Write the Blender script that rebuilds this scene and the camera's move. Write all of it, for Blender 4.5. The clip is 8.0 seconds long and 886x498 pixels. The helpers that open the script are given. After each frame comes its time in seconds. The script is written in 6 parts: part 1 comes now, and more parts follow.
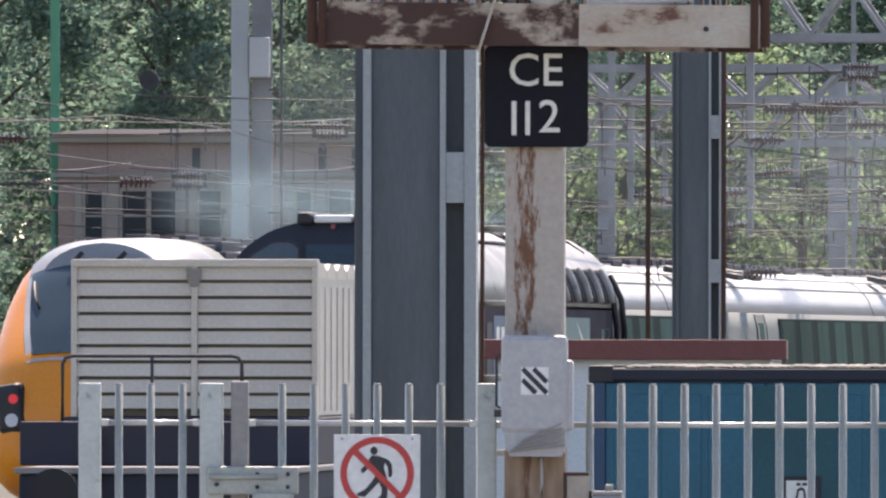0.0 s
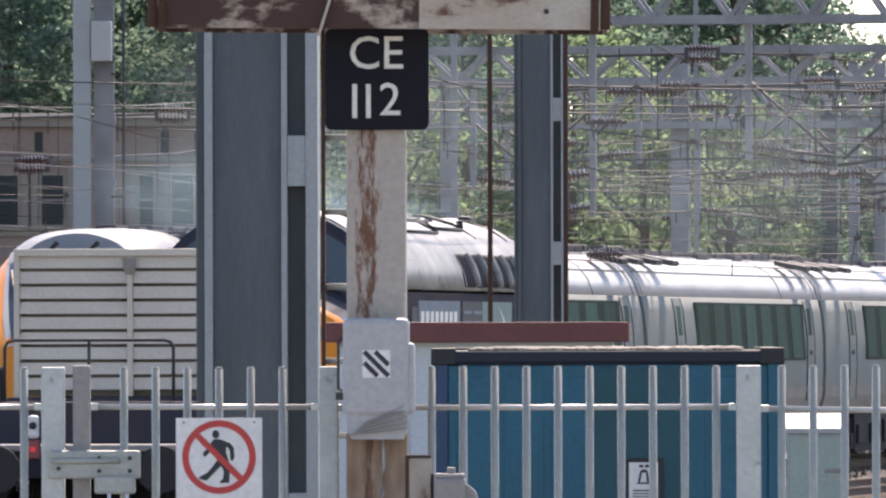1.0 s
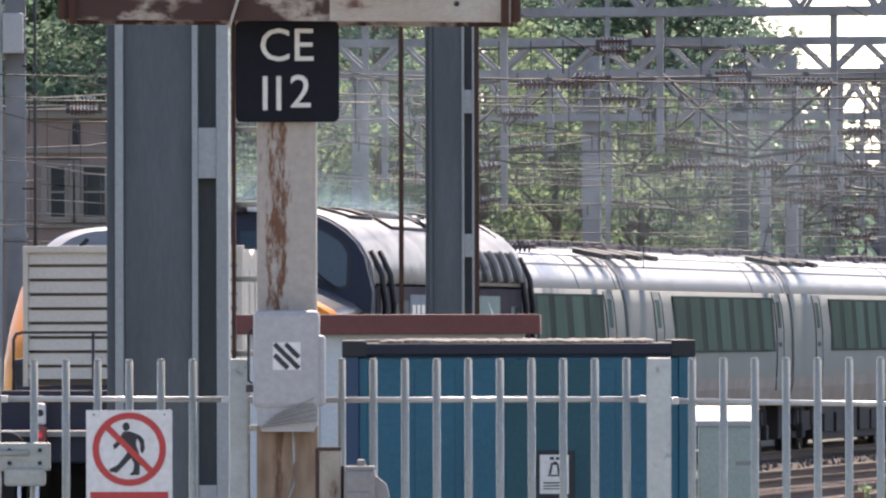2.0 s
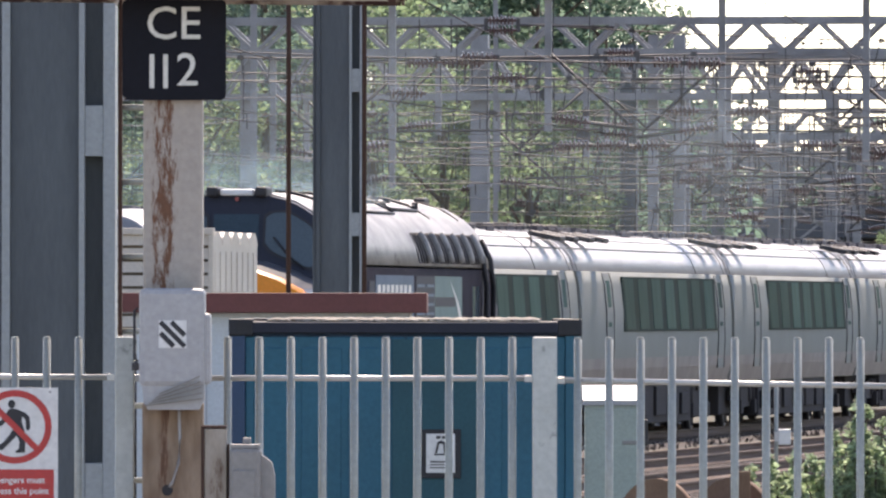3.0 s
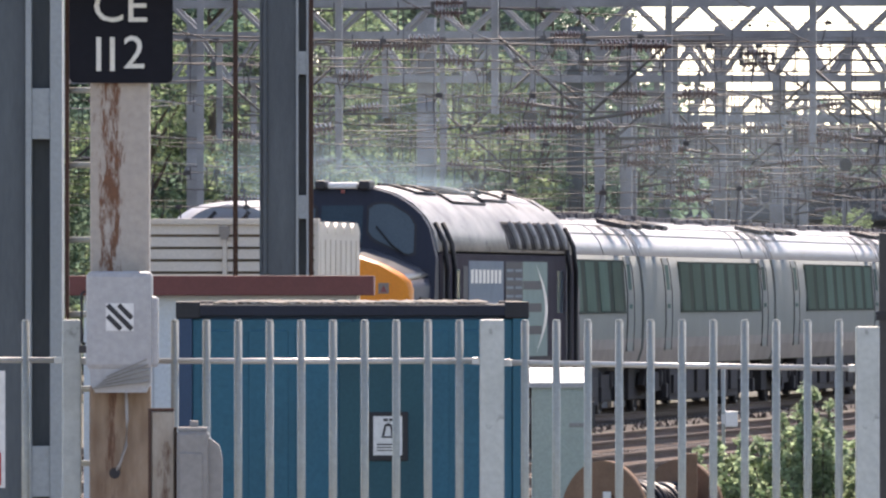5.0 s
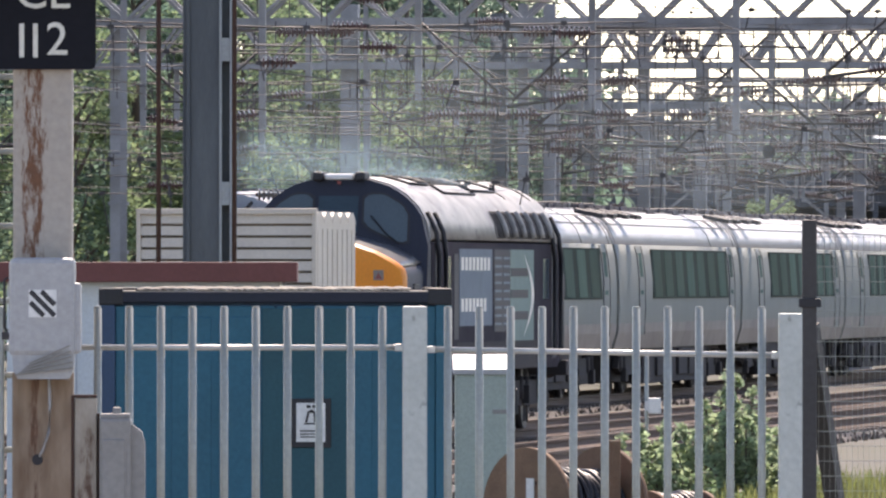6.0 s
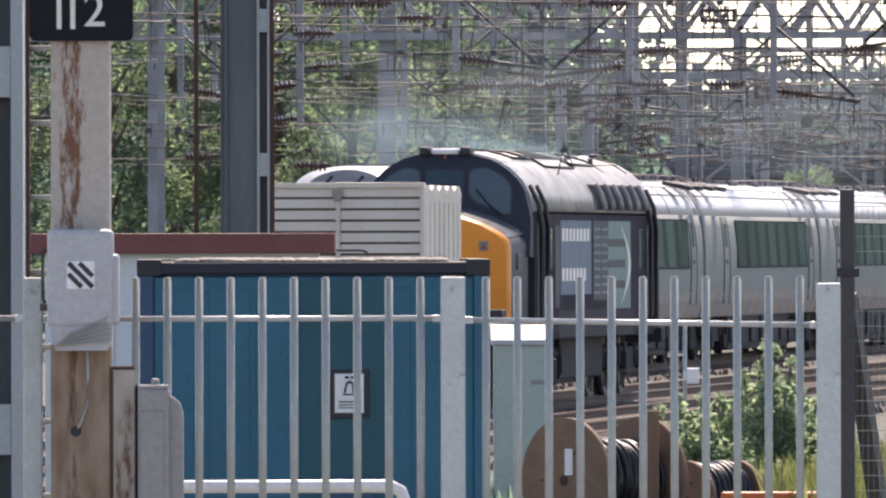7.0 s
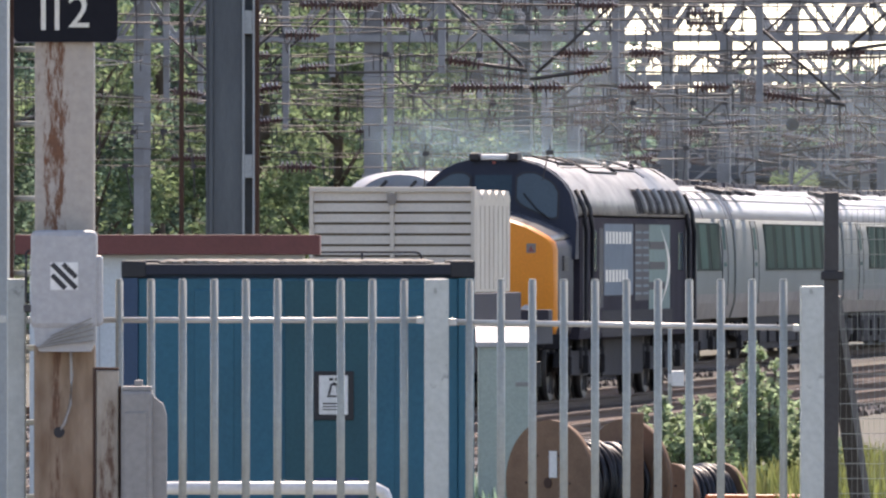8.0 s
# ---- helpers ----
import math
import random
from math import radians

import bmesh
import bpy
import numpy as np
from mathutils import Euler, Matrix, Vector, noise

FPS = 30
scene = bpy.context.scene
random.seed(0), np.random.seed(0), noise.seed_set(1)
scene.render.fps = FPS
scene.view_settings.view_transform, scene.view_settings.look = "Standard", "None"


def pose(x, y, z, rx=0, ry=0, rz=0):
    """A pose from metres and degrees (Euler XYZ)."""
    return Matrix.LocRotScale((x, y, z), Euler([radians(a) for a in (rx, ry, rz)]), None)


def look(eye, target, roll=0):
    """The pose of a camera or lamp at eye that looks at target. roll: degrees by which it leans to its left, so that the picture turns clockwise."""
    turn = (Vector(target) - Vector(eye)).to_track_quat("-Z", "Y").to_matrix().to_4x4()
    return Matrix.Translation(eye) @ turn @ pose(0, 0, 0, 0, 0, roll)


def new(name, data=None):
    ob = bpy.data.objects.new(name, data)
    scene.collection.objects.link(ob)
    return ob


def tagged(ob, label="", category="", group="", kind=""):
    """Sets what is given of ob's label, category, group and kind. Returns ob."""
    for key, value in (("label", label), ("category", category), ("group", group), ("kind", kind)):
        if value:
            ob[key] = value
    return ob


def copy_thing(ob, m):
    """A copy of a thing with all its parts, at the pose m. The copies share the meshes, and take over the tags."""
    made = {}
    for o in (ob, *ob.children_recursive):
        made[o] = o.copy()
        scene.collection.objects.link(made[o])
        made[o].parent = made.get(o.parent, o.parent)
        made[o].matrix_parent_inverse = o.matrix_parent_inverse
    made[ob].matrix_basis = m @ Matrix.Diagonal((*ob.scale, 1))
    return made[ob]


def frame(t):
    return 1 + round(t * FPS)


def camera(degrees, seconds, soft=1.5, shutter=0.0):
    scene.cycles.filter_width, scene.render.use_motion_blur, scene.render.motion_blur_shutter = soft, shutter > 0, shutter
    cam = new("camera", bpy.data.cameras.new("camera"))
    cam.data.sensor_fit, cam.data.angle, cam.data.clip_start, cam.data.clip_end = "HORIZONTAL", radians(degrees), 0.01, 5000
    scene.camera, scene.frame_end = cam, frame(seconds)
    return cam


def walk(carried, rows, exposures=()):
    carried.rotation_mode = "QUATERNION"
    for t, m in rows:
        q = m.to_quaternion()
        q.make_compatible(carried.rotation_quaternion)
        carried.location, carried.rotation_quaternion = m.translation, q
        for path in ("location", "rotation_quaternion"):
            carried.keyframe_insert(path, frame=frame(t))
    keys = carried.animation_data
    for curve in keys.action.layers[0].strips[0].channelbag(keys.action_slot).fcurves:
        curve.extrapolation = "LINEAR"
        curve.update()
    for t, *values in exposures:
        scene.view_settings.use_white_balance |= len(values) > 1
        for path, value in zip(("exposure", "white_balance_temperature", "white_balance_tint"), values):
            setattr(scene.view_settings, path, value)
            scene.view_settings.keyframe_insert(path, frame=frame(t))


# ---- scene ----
EYE = 2.4


def aim(x, up, left, roll):
    """Camera pose: sideways drift in metres, then degrees of tilt, turn and roll."""
    return pose(x, 0, EYE, 90 + up, 0, left) @ pose(0, 0, 0, 0, 0, roll)


cam = camera(4.34, 8.0, soft=2.35)
walk(cam, [
    (0.0, aim(-0.0191, 0.5311, 1.8614, 0.064)),
    (0.1, aim(-0.0186, 0.5149, 1.7358, 0.046)),
    (0.2, aim(-0.0181, 0.4987, 1.6543, 0.028)),
    (0.3, aim(-0.0176, 0.4764, 1.5381, 0.009)),
    (0.4, aim(-0.0171, 0.4635, 1.4724, -0.009)),
    (0.5, aim(-0.0166, 0.4526, 1.3872, -0.027)),
    (0.6, aim(-0.0155, 0.4501, 1.3326, -0.052)),
    (0.7, aim(-0.0144, 0.4531, 1.2523, -0.078)),
    (0.8, aim(-0.0134, 0.4495, 1.2035, -0.103)),
    (0.9, aim(-0.0123, 0.4491, 1.1390, -0.129)),
    (1.0, aim(-0.0112, 0.4469, 1.0930, -0.154)),
    (1.1, aim(-0.0104, 0.4486, 1.0346, -0.158)),
    (1.2, aim(-0.0096, 0.4483, 0.9887, -0.163)),
    (1.3, aim(-0.0089, 0.4481, 0.9492, -0.167)),
    (1.4, aim(-0.0081, 0.4417, 0.9127, -0.172)),
    (1.5, aim(-0.0073, 0.4329, 0.8740, -0.176)),
    (1.6, aim(-0.0073, 0.4315, 0.8383, -0.176)),
    (1.7, aim(-0.0073, 0.4257, 0.7976, -0.176)),
    (2.8, aim(0.0010, 0.3391, 0.2043, 0.059)),
    (2.9, aim(0.0010, 0.3222, 0.1456, 0.059)),
    (3.0, aim(0.0010, 0.3037, 0.1116, 0.059)),
    (3.1, aim(0.0008, 0.2832, 0.0670, 0.047)),
    (3.2, aim(0.0006, 0.2669, 0.0388, 0.035)),
    (3.3, aim(0.0004, 0.2419, 0.0050, 0.024)),
    (3.4, aim(0.0002, 0.2284, 0.0019, 0.012)),
    (3.5, aim(0.0000, 0.2076, 0.0000, 0.000)),
    (3.6, aim(-0.0006, 0.2020, -0.0019, -0.024)),
    (3.7, aim(-0.0012, 0.1865, 0.0033, -0.049)),
    (3.8, aim(-0.0018, 0.1796, 0.0027, -0.073)),
    (3.9, aim(-0.0024, 0.1782, 0.0050, -0.098)),
    (4.0, aim(-0.0030, 0.1751, 0.0055, -0.122)),
    (4.1, aim(-0.0030, 0.1878, 0.0127, -0.122)),
    (4.2, aim(-0.0030, 0.1878, 0.0127, -0.122)),
    (5.3, aim(0.0004, 0.2254, -0.2605, 0.024)),
    (5.4, aim(0.0004, 0.2254, -0.3050, 0.024)),
    (5.5, aim(0.0004, 0.2138, -0.3565, 0.024)),
    (5.6, aim(0.0007, 0.2090, -0.3914, 0.024)),
    (5.7, aim(0.0010, 0.1985, -0.4359, 0.025)),
    (5.8, aim(0.0012, 0.1876, -0.4608, 0.025)),
    (5.9, aim(0.0015, 0.1743, -0.4996, 0.026)),
    (6.0, aim(0.0018, 0.1529, -0.5245, 0.026)),
    (6.1, aim(0.0016, 0.1377, -0.5505, 0.019)),
    (6.2, aim(0.0014, 0.1200, -0.5654, 0.012)),
    (6.3, aim(0.0012, 0.0913, -0.5662, 0.006)),
    (6.4, aim(0.0010, 0.0766, -0.5446, -0.001)),
    (6.5, aim(0.0008, 0.0556, -0.5031, -0.008)),
    (6.6, aim(0.0011, 0.0467, -0.4690, -0.030)),
    (6.7, aim(0.0014, 0.0320, -0.4236, -0.053)),
    (6.8, aim(0.0018, 0.0201, -0.3945, -0.075)),
    (6.9, aim(0.0021, 0.0162, -0.3604, -0.098)),
    (7.0, aim(0.0024, 0.0090, -0.3379, -0.120)),
    (7.1, aim(0.0033, 0.0199, -0.3086, -0.135)),
    (7.2, aim(0.0042, 0.0212, -0.2865, -0.150)),
    (7.3, aim(0.0052, 0.0263, -0.2519, -0.166)),
    (7.4, aim(0.0061, 0.0254, -0.2362, -0.181)),
    (7.5, aim(0.0070, 0.0297, -0.2265, -0.196)),
    (7.6, aim(0.0078, 0.0307, -0.2298, -0.152)),
    (7.7, aim(0.0086, 0.0225, -0.2643, -0.108)),
    (7.8, aim(0.0094, 0.0182, -0.3049, -0.064)),
    (7.9, aim(0.0102, 0.0202, -0.3710, -0.020)),
    (8.0, aim(0.0110, 0.0187, -0.4069, 0.024)),
], exposures=[(0.0, 1.24, 7900, 22), (8.0, 1.24, 7900, 22)])

# ---- light: high hazy sun beyond the trains ----
SUN_UP, SUN_TURN = radians(50), radians(9)   # turn: from +y towards +x
world = bpy.data.worlds.new("sky")
scene.world = world
world.use_nodes = True
nt = world.node_tree
sky = nt.nodes.new("ShaderNodeTexSky")
sky.sky_type = "NISHITA"
sky.sun_disc = False
sky.sun_elevation, sky.sun_rotation = SUN_UP, SUN_TURN
sky.air_density, sky.dust_density, sky.ozone_density = 0.8, 0.2, 2.4
nt.nodes["Background"].inputs["Strength"].default_value = 0.15
nt.links.new(sky.outputs[0], nt.nodes["Background"].inputs["Color"])
sun = new("sun", bpy.data.lights.new("sun", "SUN"))
sun.data.energy, sun.data.angle, sun.data.color = 3.6, radians(1.8), (1.0, 0.97, 0.93)
sun_way = Vector((math.sin(SUN_TURN) * math.cos(SUN_UP), math.cos(SUN_TURN) * math.cos(SUN_UP), math.sin(SUN_UP)))
sun.matrix_world = look(sun_way * 50, (0, 0, 0))


# ---- materials ----
def mat(name, base, rough=0.6, metal=0.0, second=None, amount=0.35, size=3.0, bump=0.15, fine=40.0, spec=0.5,
        island=0.0, stain=None, stain_soft=0.07, stain_at=0.62, stain_size=2.0, stretch=(1, 1, 1), piece=0.0):
    """Painted, rusted or rough surface: two scales of mottling, optional stains of another colour and fine relief."""
    m = bpy.data.materials.new(name)
    m.use_nodes = True
    t = m.node_tree
    n, l = t.nodes, t.links
    p = n["Principled BSDF"]
    p.inputs["Roughness"].default_value, p.inputs["Metallic"].default_value = rough, metal
    p.inputs["Specular IOR Level"].default_value = spec
    co = n.new("ShaderNodeTexCoord")
    mp = n.new("ShaderNodeMapping")
    mp.inputs["Scale"].default_value = stretch
    l.new(co.outputs["Object"], mp.inputs["Vector"])
    big, small = n.new("ShaderNodeTexNoise"), n.new("ShaderNodeTexNoise")
    for q, s, d in ((big, size, 5.0), (small, fine, 3.0)):
        q.inputs["Scale"].default_value, q.inputs["Detail"].default_value = s, d
        l.new(mp.outputs[0], q.inputs["Vector"])
    second = second or tuple(c * 0.6 for c in base)
    r = n.new("ShaderNodeMapRange")
    r.inputs["From Min"].default_value, r.inputs["From Max"].default_value = 0.35, 0.7
    r.inputs["To Max"].default_value = amount
    l.new(big.outputs["Fac"], r.inputs["Value"])
    mix = n.new("ShaderNodeMix")
    mix.data_type = "RGBA"
    mix.inputs["A"].default_value, mix.inputs["B"].default_value = (*base, 1), (*second, 1)
    l.new(r.outputs[0], mix.inputs["Factor"])
    last = mix.outputs["Result"]
    mul = n.new("ShaderNodeMix")
    mul.data_type, mul.blend_type = "RGBA", "MULTIPLY"
    mul.inputs["Factor"].default_value = 0.35
    l.new(last, mul.inputs["A"])
    l.new(small.outputs["Fac"], mul.inputs["B"])
    last = mul.outputs["Result"]
    if stain:
        st = n.new("ShaderNodeTexNoise")
        st.inputs["Scale"].default_value, st.inputs["Detail"].default_value, st.inputs["Roughness"].default_value = stain_size, 8.0, 0.65
        l.new(mp.outputs[0], st.inputs["Vector"])
        rr = n.new("ShaderNodeMapRange")
        rr.inputs["From Min"].default_value, rr.inputs["From Max"].default_value = stain_at, stain_at + stain_soft
        l.new(st.outputs["Fac"], rr.inputs["Value"])
        m2 = n.new("ShaderNodeMix")
        m2.data_type = "RGBA"
        m2.inputs["B"].default_value = (*stain, 1)
        l.new(rr.outputs[0], m2.inputs["Factor"])
        l.new(last, m2.inputs["A"])
        last = m2.outputs["Result"]
    if island or piece:
        src = n.new("ShaderNodeNewGeometry").outputs["Random Per Island"] if island else n.new("ShaderNodeObjectInfo").outputs["Random"]
        hv = n.new("ShaderNodeHueSaturation")
        mr = n.new("ShaderNodeMapRange")
        w = island or piece
        mr.inputs["To Min"].default_value, mr.inputs["To Max"].default_value = 1 - w, 1 + w
        l.new(src, mr.inputs["Value"])
        l.new(mr.outputs[0], hv.inputs["Value"])
        l.new(last, hv.inputs["Color"])
        last = hv.outputs["Color"]
    l.new(last, p.inputs["Base Color"])
    if bump:
        b = n.new("ShaderNodeBump")
        b.inputs["Strength"].default_value, b.inputs["Distance"].default_value = bump, 0.01
        l.new(small.outputs["Fac"], b.inputs["Height"])
        l.new(b.outputs[0], p.inputs["Normal"])
    return m


# The default gain through leaves is raised and cooled to imitate haze over crowns.
def leaf_mat(name, base, second, lit=(1.6, 1.7, 1.65)):
    m = mat(name, base, rough=0.55, second=second, amount=0.9, size=0.6, bump=0, fine=3.0, island=0.45, spec=0.35)
    n, l = m.node_tree.nodes, m.node_tree.links
    p = n["Principled BSDF"]
    col = p.inputs["Base Color"].links[0].from_socket
    tr = n.new("ShaderNodeBsdfTranslucent")
    through_leaf = n.new("ShaderNodeMix")
    through_leaf.data_type, through_leaf.blend_type = "RGBA", "MULTIPLY"
    through_leaf.inputs["Factor"].default_value = 1.0
    through_leaf.inputs["B"].default_value = (*lit, 1)
    l.new(col, through_leaf.inputs["A"])
    l.new(through_leaf.outputs["Result"], tr.inputs["Color"])
    ms = n.new("ShaderNodeMixShader")
    ms.inputs[0].default_value = 0.62
    l.new(p.outputs[0], ms.inputs[1])
    l.new(tr.outputs[0], ms.inputs[2])
    l.new(ms.outputs[0], n["Material Output"].inputs["Surface"])
    return m


def glass_mat(name, tint, rough=0.06):
    m = mat(name, tint, rough=rough, amount=0.3, size=1.0, bump=0, spec=0.3)
    m.node_tree.nodes["Principled BSDF"].inputs["IOR"].default_value = 1.25
    return m


def smoke_mat(name, tint, opacity):
    """Thin smoke and air haze: densest at a puff's heart, fading to its rim, broken by noise."""
    m = bpy.data.materials.new(name)
    m.use_nodes = True
    n, l = m.node_tree.nodes, m.node_tree.links
    d, tr, ms = n.new("ShaderNodeBsdfTranslucent"), n.new("ShaderNodeBsdfTransparent"), n.new("ShaderNodeMixShader")
    d.inputs["Color"].default_value = (*tint, 1)
    co, mp, ln = n.new("ShaderNodeTexCoord"), n.new("ShaderNodeMapping"), n.new("ShaderNodeVectorMath")
    mp.inputs["Scale"].default_value = (1, 0, 1)
    ln.operation = "LENGTH"
    l.new(co.outputs["Object"], mp.inputs["Vector"])
    l.new(mp.outputs[0], ln.inputs[0])
    r = n.new("ShaderNodeMapRange")
    r.interpolation_type = "SMOOTHSTEP"
    r.inputs["From Min"].default_value, r.inputs["From Max"].default_value = 0.95, 0.0
    l.new(ln.outputs["Value"], r.inputs["Value"])
    no = n.new("ShaderNodeTexNoise")
    no.inputs["Scale"].default_value, no.inputs["Detail"].default_value = 1.6, 3.0
    l.new(co.outputs["Object"], no.inputs["Vector"])
    k, k2 = n.new("ShaderNodeMath"), n.new("ShaderNodeMath")
    k.operation = k2.operation = "MULTIPLY"
    l.new(r.outputs[0], k.inputs[0])
    l.new(no.outputs["Fac"], k.inputs[1])
    l.new(k.outputs[0], k2.inputs[0])
    k2.inputs[1].default_value = opacity
    l.new(k2.outputs[0], ms.inputs[0])
    l.new(tr.outputs[0], ms.inputs[1])
    l.new(d.outputs[0], ms.inputs[2])
    l.new(ms.outputs[0], n["Material Output"].inputs["Surface"])
    return m


RUST = (0.075, 0.036, 0.025)
M_GROUND = mat("dry_earth_and_ballast", (0.125, 0.112, 0.09), 0.95, second=(0.09, 0.1, 0.05), amount=0.8, size=0.4, fine=8, bump=0.6)
M_BALLAST = mat("ballast_stone", (0.085, 0.068, 0.058), 0.95, second=(0.045, 0.036, 0.03), amount=0.8, size=1.0, fine=14, bump=0.9, island=0.3)
M_RAIL = mat("rail_steel", (0.26, 0.235, 0.22), 0.4, 0.9, second=(0.15, 0.08, 0.05), amount=0.4, size=2, bump=0.05)
M_RAILSIDE = mat("rusty_rail_web", (0.12, 0.07, 0.045), 0.85, size=2, bump=0.2)
M_SLEEPER = mat("weathered_sleeper", (0.16, 0.13, 0.11), 0.9, size=3, piece=0.2)
M_CONCRETE = mat("platform_concrete", (0.32, 0.31, 0.29), 0.9, size=1.2, bump=0.3)
M_GALV = mat("galvanised_steel", (0.39, 0.41, 0.37), 0.5, 0.2, second=(0.28, 0.3, 0.27), amount=0.6, size=7, fine=60, bump=0.08,
             stain=(0.2, 0.21, 0.19), stain_at=0.66, stain_size=9)
# Base paler than the bars' zinc, to carry the sun glint along the rail.
M_GALVGLINT = mat("bright_zinc_rail", (0.5, 0.51, 0.49), 0.38, 0.5, second=(0.45, 0.46, 0.44), amount=0.6, size=9, bump=0.05)
M_GALVPOST = mat("blotched_galvanised_post", (0.5, 0.53, 0.5), 0.5, 0.1, second=(0.4, 0.43, 0.4), amount=0.7, size=6, bump=0.08,
                 stain=(0.24, 0.26, 0.24), stain_at=0.6, stain_size=13)


def streaks(m, centre, width, gain, colour, scale=(26, 26, 5)):
    """Rust run-down: blotches gathered in a band along the shaft."""
    n, l = m.node_tree.nodes, m.node_tree.links
    p = n["Principled BSDF"]
    old = p.inputs["Base Color"].links[0].from_socket
    co, sep = n.new("ShaderNodeTexCoord"), n.new("ShaderNodeSeparateXYZ")
    l.new(co.outputs["Object"], sep.inputs[0])
    off, sq, fall = n.new("ShaderNodeMath"), n.new("ShaderNodeMath"), n.new("ShaderNodeMapRange")
    off.operation, sq.operation = "SUBTRACT", "ABSOLUTE"
    off.inputs[1].default_value = centre
    l.new(sep.outputs["X"], off.inputs[0])
    l.new(off.outputs[0], sq.inputs[0])
    fall.interpolation_type = "SMOOTHSTEP"
    fall.inputs["From Min"].default_value, fall.inputs["From Max"].default_value = width, 0.0
    fall.inputs["To Max"].default_value = gain
    l.new(sq.outputs[0], fall.inputs["Value"])
    mp, no = n.new("ShaderNodeMapping"), n.new("ShaderNodeTexNoise")
    mp.inputs["Scale"].default_value = scale
    l.new(co.outputs["Object"], mp.inputs["Vector"])
    no.inputs["Scale"].default_value, no.inputs["Detail"].default_value, no.inputs["Roughness"].default_value = 1.0, 8.0, 0.7
    l.new(mp.outputs[0], no.inputs["Vector"])
    add, edge, mix = n.new("ShaderNodeMath"), n.new("ShaderNodeMapRange"), n.new("ShaderNodeMix")
    l.new(no.outputs["Fac"], add.inputs[0])
    l.new(fall.outputs[0], add.inputs[1])
    edge.inputs["From Min"].default_value, edge.inputs["From Max"].default_value = 0.66, 0.78
    l.new(add.outputs[0], edge.inputs["Value"])
    mix.data_type = "RGBA"
    tone, fleck = n.new("ShaderNodeMix"), n.new("ShaderNodeTexNoise")
    tone.data_type = "RGBA"
    tone.inputs["A"].default_value, tone.inputs["B"].default_value = (*(c * 0.5 for c in colour), 1), (*(c * 1.5 for c in colour), 1)
    fleck.inputs["Scale"].default_value, fleck.inputs["Detail"].default_value = 45.0, 4.0
    l.new(co.outputs["Object"], fleck.inputs["Vector"])
    l.new(fleck.outputs["Fac"], tone.inputs["Factor"])
    l.new(tone.outputs["Result"], mix.inputs["B"])
    l.new(edge.outputs[0], mix.inputs["Factor"])
    l.new(old, mix.inputs["A"])
    l.new(mix.outputs["Result"], p.inputs["Base Color"])
    return m


M_WHITEPOST = streaks(mat("weathered_white_paint_with_rust", (0.44, 0.39, 0.335), 0.65, second=(0.4, 0.33, 0.26), amount=0.7, size=2.5, bump=0.2), -0.035, 0.1, 0.26, (0.13, 0.05, 0.02), (34, 34, 8))
M_STRAP = mat("pale_weathered_strap", (0.5, 0.44, 0.37), 0.65, second=(0.43, 0.33, 0.24), amount=0.8, size=2.5, bump=0.2)
M_BROWNPOST = streaks(mat("rust_streaked_ochre_paint", (0.34, 0.25, 0.175), 0.75, second=(0.18, 0.105, 0.06), amount=0.9, size=5, bump=0.25, stretch=(3.5, 3.5, 0.9)),
                      -0.03, 0.11, 0.2, (0.11, 0.05, 0.026), (26, 26, 3.5))
M_RUSTBEAM = mat("heavy_rust_over_cream_paint", (0.5, 0.43, 0.34), 0.8, second=(0.3, 0.19, 0.12), amount=0.9, size=2, bump=0.35,
                 stain=(0.055, 0.024, 0.017), stain_at=0.43, stain_size=2.4, stretch=(1, 1, 1.8))
M_CREAMBEAM = mat("cream_paint_with_rust_spots", (0.52, 0.46, 0.38), 0.7, second=(0.4, 0.3, 0.21), amount=0.8, size=3, bump=0.25,
                  stain=(0.12, 0.05, 0.03), stain_at=0.6, stain_size=3, stretch=(1, 1, 2))
M_ANGLE = mat("beige_paint_with_rust", (0.42, 0.36, 0.29), 0.7, second=(0.3, 0.24, 0.18), amount=0.8, size=6, bump=0.2,
              stain=(0.1, 0.05, 0.03), stain_soft=0.1, stain_at=0.56, stain_size=6, stretch=(3, 3, 0.8))
M_RUST = mat("dark_rust", RUST, 0.9, second=(0.06, 0.03, 0.02), amount=0.8, size=6, bump=0.35)
M_BLACKSIGN = mat("black_enamel", (0.01, 0.011, 0.016), 0.6, second=(0.018, 0.018, 0.024), size=6, bump=0.03, spec=0.12)
M_WHITELETTER = mat("white_lettering", (0.78, 0.77, 0.7), 0.6, second=(0.62, 0.58, 0.45), amount=0.5, size=9, bump=0.02)
M_SIGNWHITE = mat("white_sign_plate", (0.78, 0.77, 0.74), 0.4, second=(0.68, 0.67, 0.63), size=4, bump=0.03)
M_SIGNRED = mat("sign_red", (0.58, 0.035, 0.03), 0.45, second=(0.5, 0.05, 0.04), size=6, bump=0.02)
M_LAMPRED = mat("faded_red_lamp_paint", (0.36, 0.07, 0.06), 0.6, second=(0.22, 0.1, 0.09), amount=0.9, size=9, bump=0.1)
M_SIGNBLACK = mat("sign_black", (0.015, 0.015, 0.02), 0.5, bump=0.02)
M_GREYBOX = mat("grey_moulded_plastic", (0.435, 0.43, 0.425), 0.5, second=(0.375, 0.37, 0.36), size=3, fine=50, bump=0.06)
M_GREYBOX2 = mat("dull_grey_cabinet", (0.29, 0.275, 0.255), 0.6, second=(0.22, 0.205, 0.185), size=4, bump=0.1)
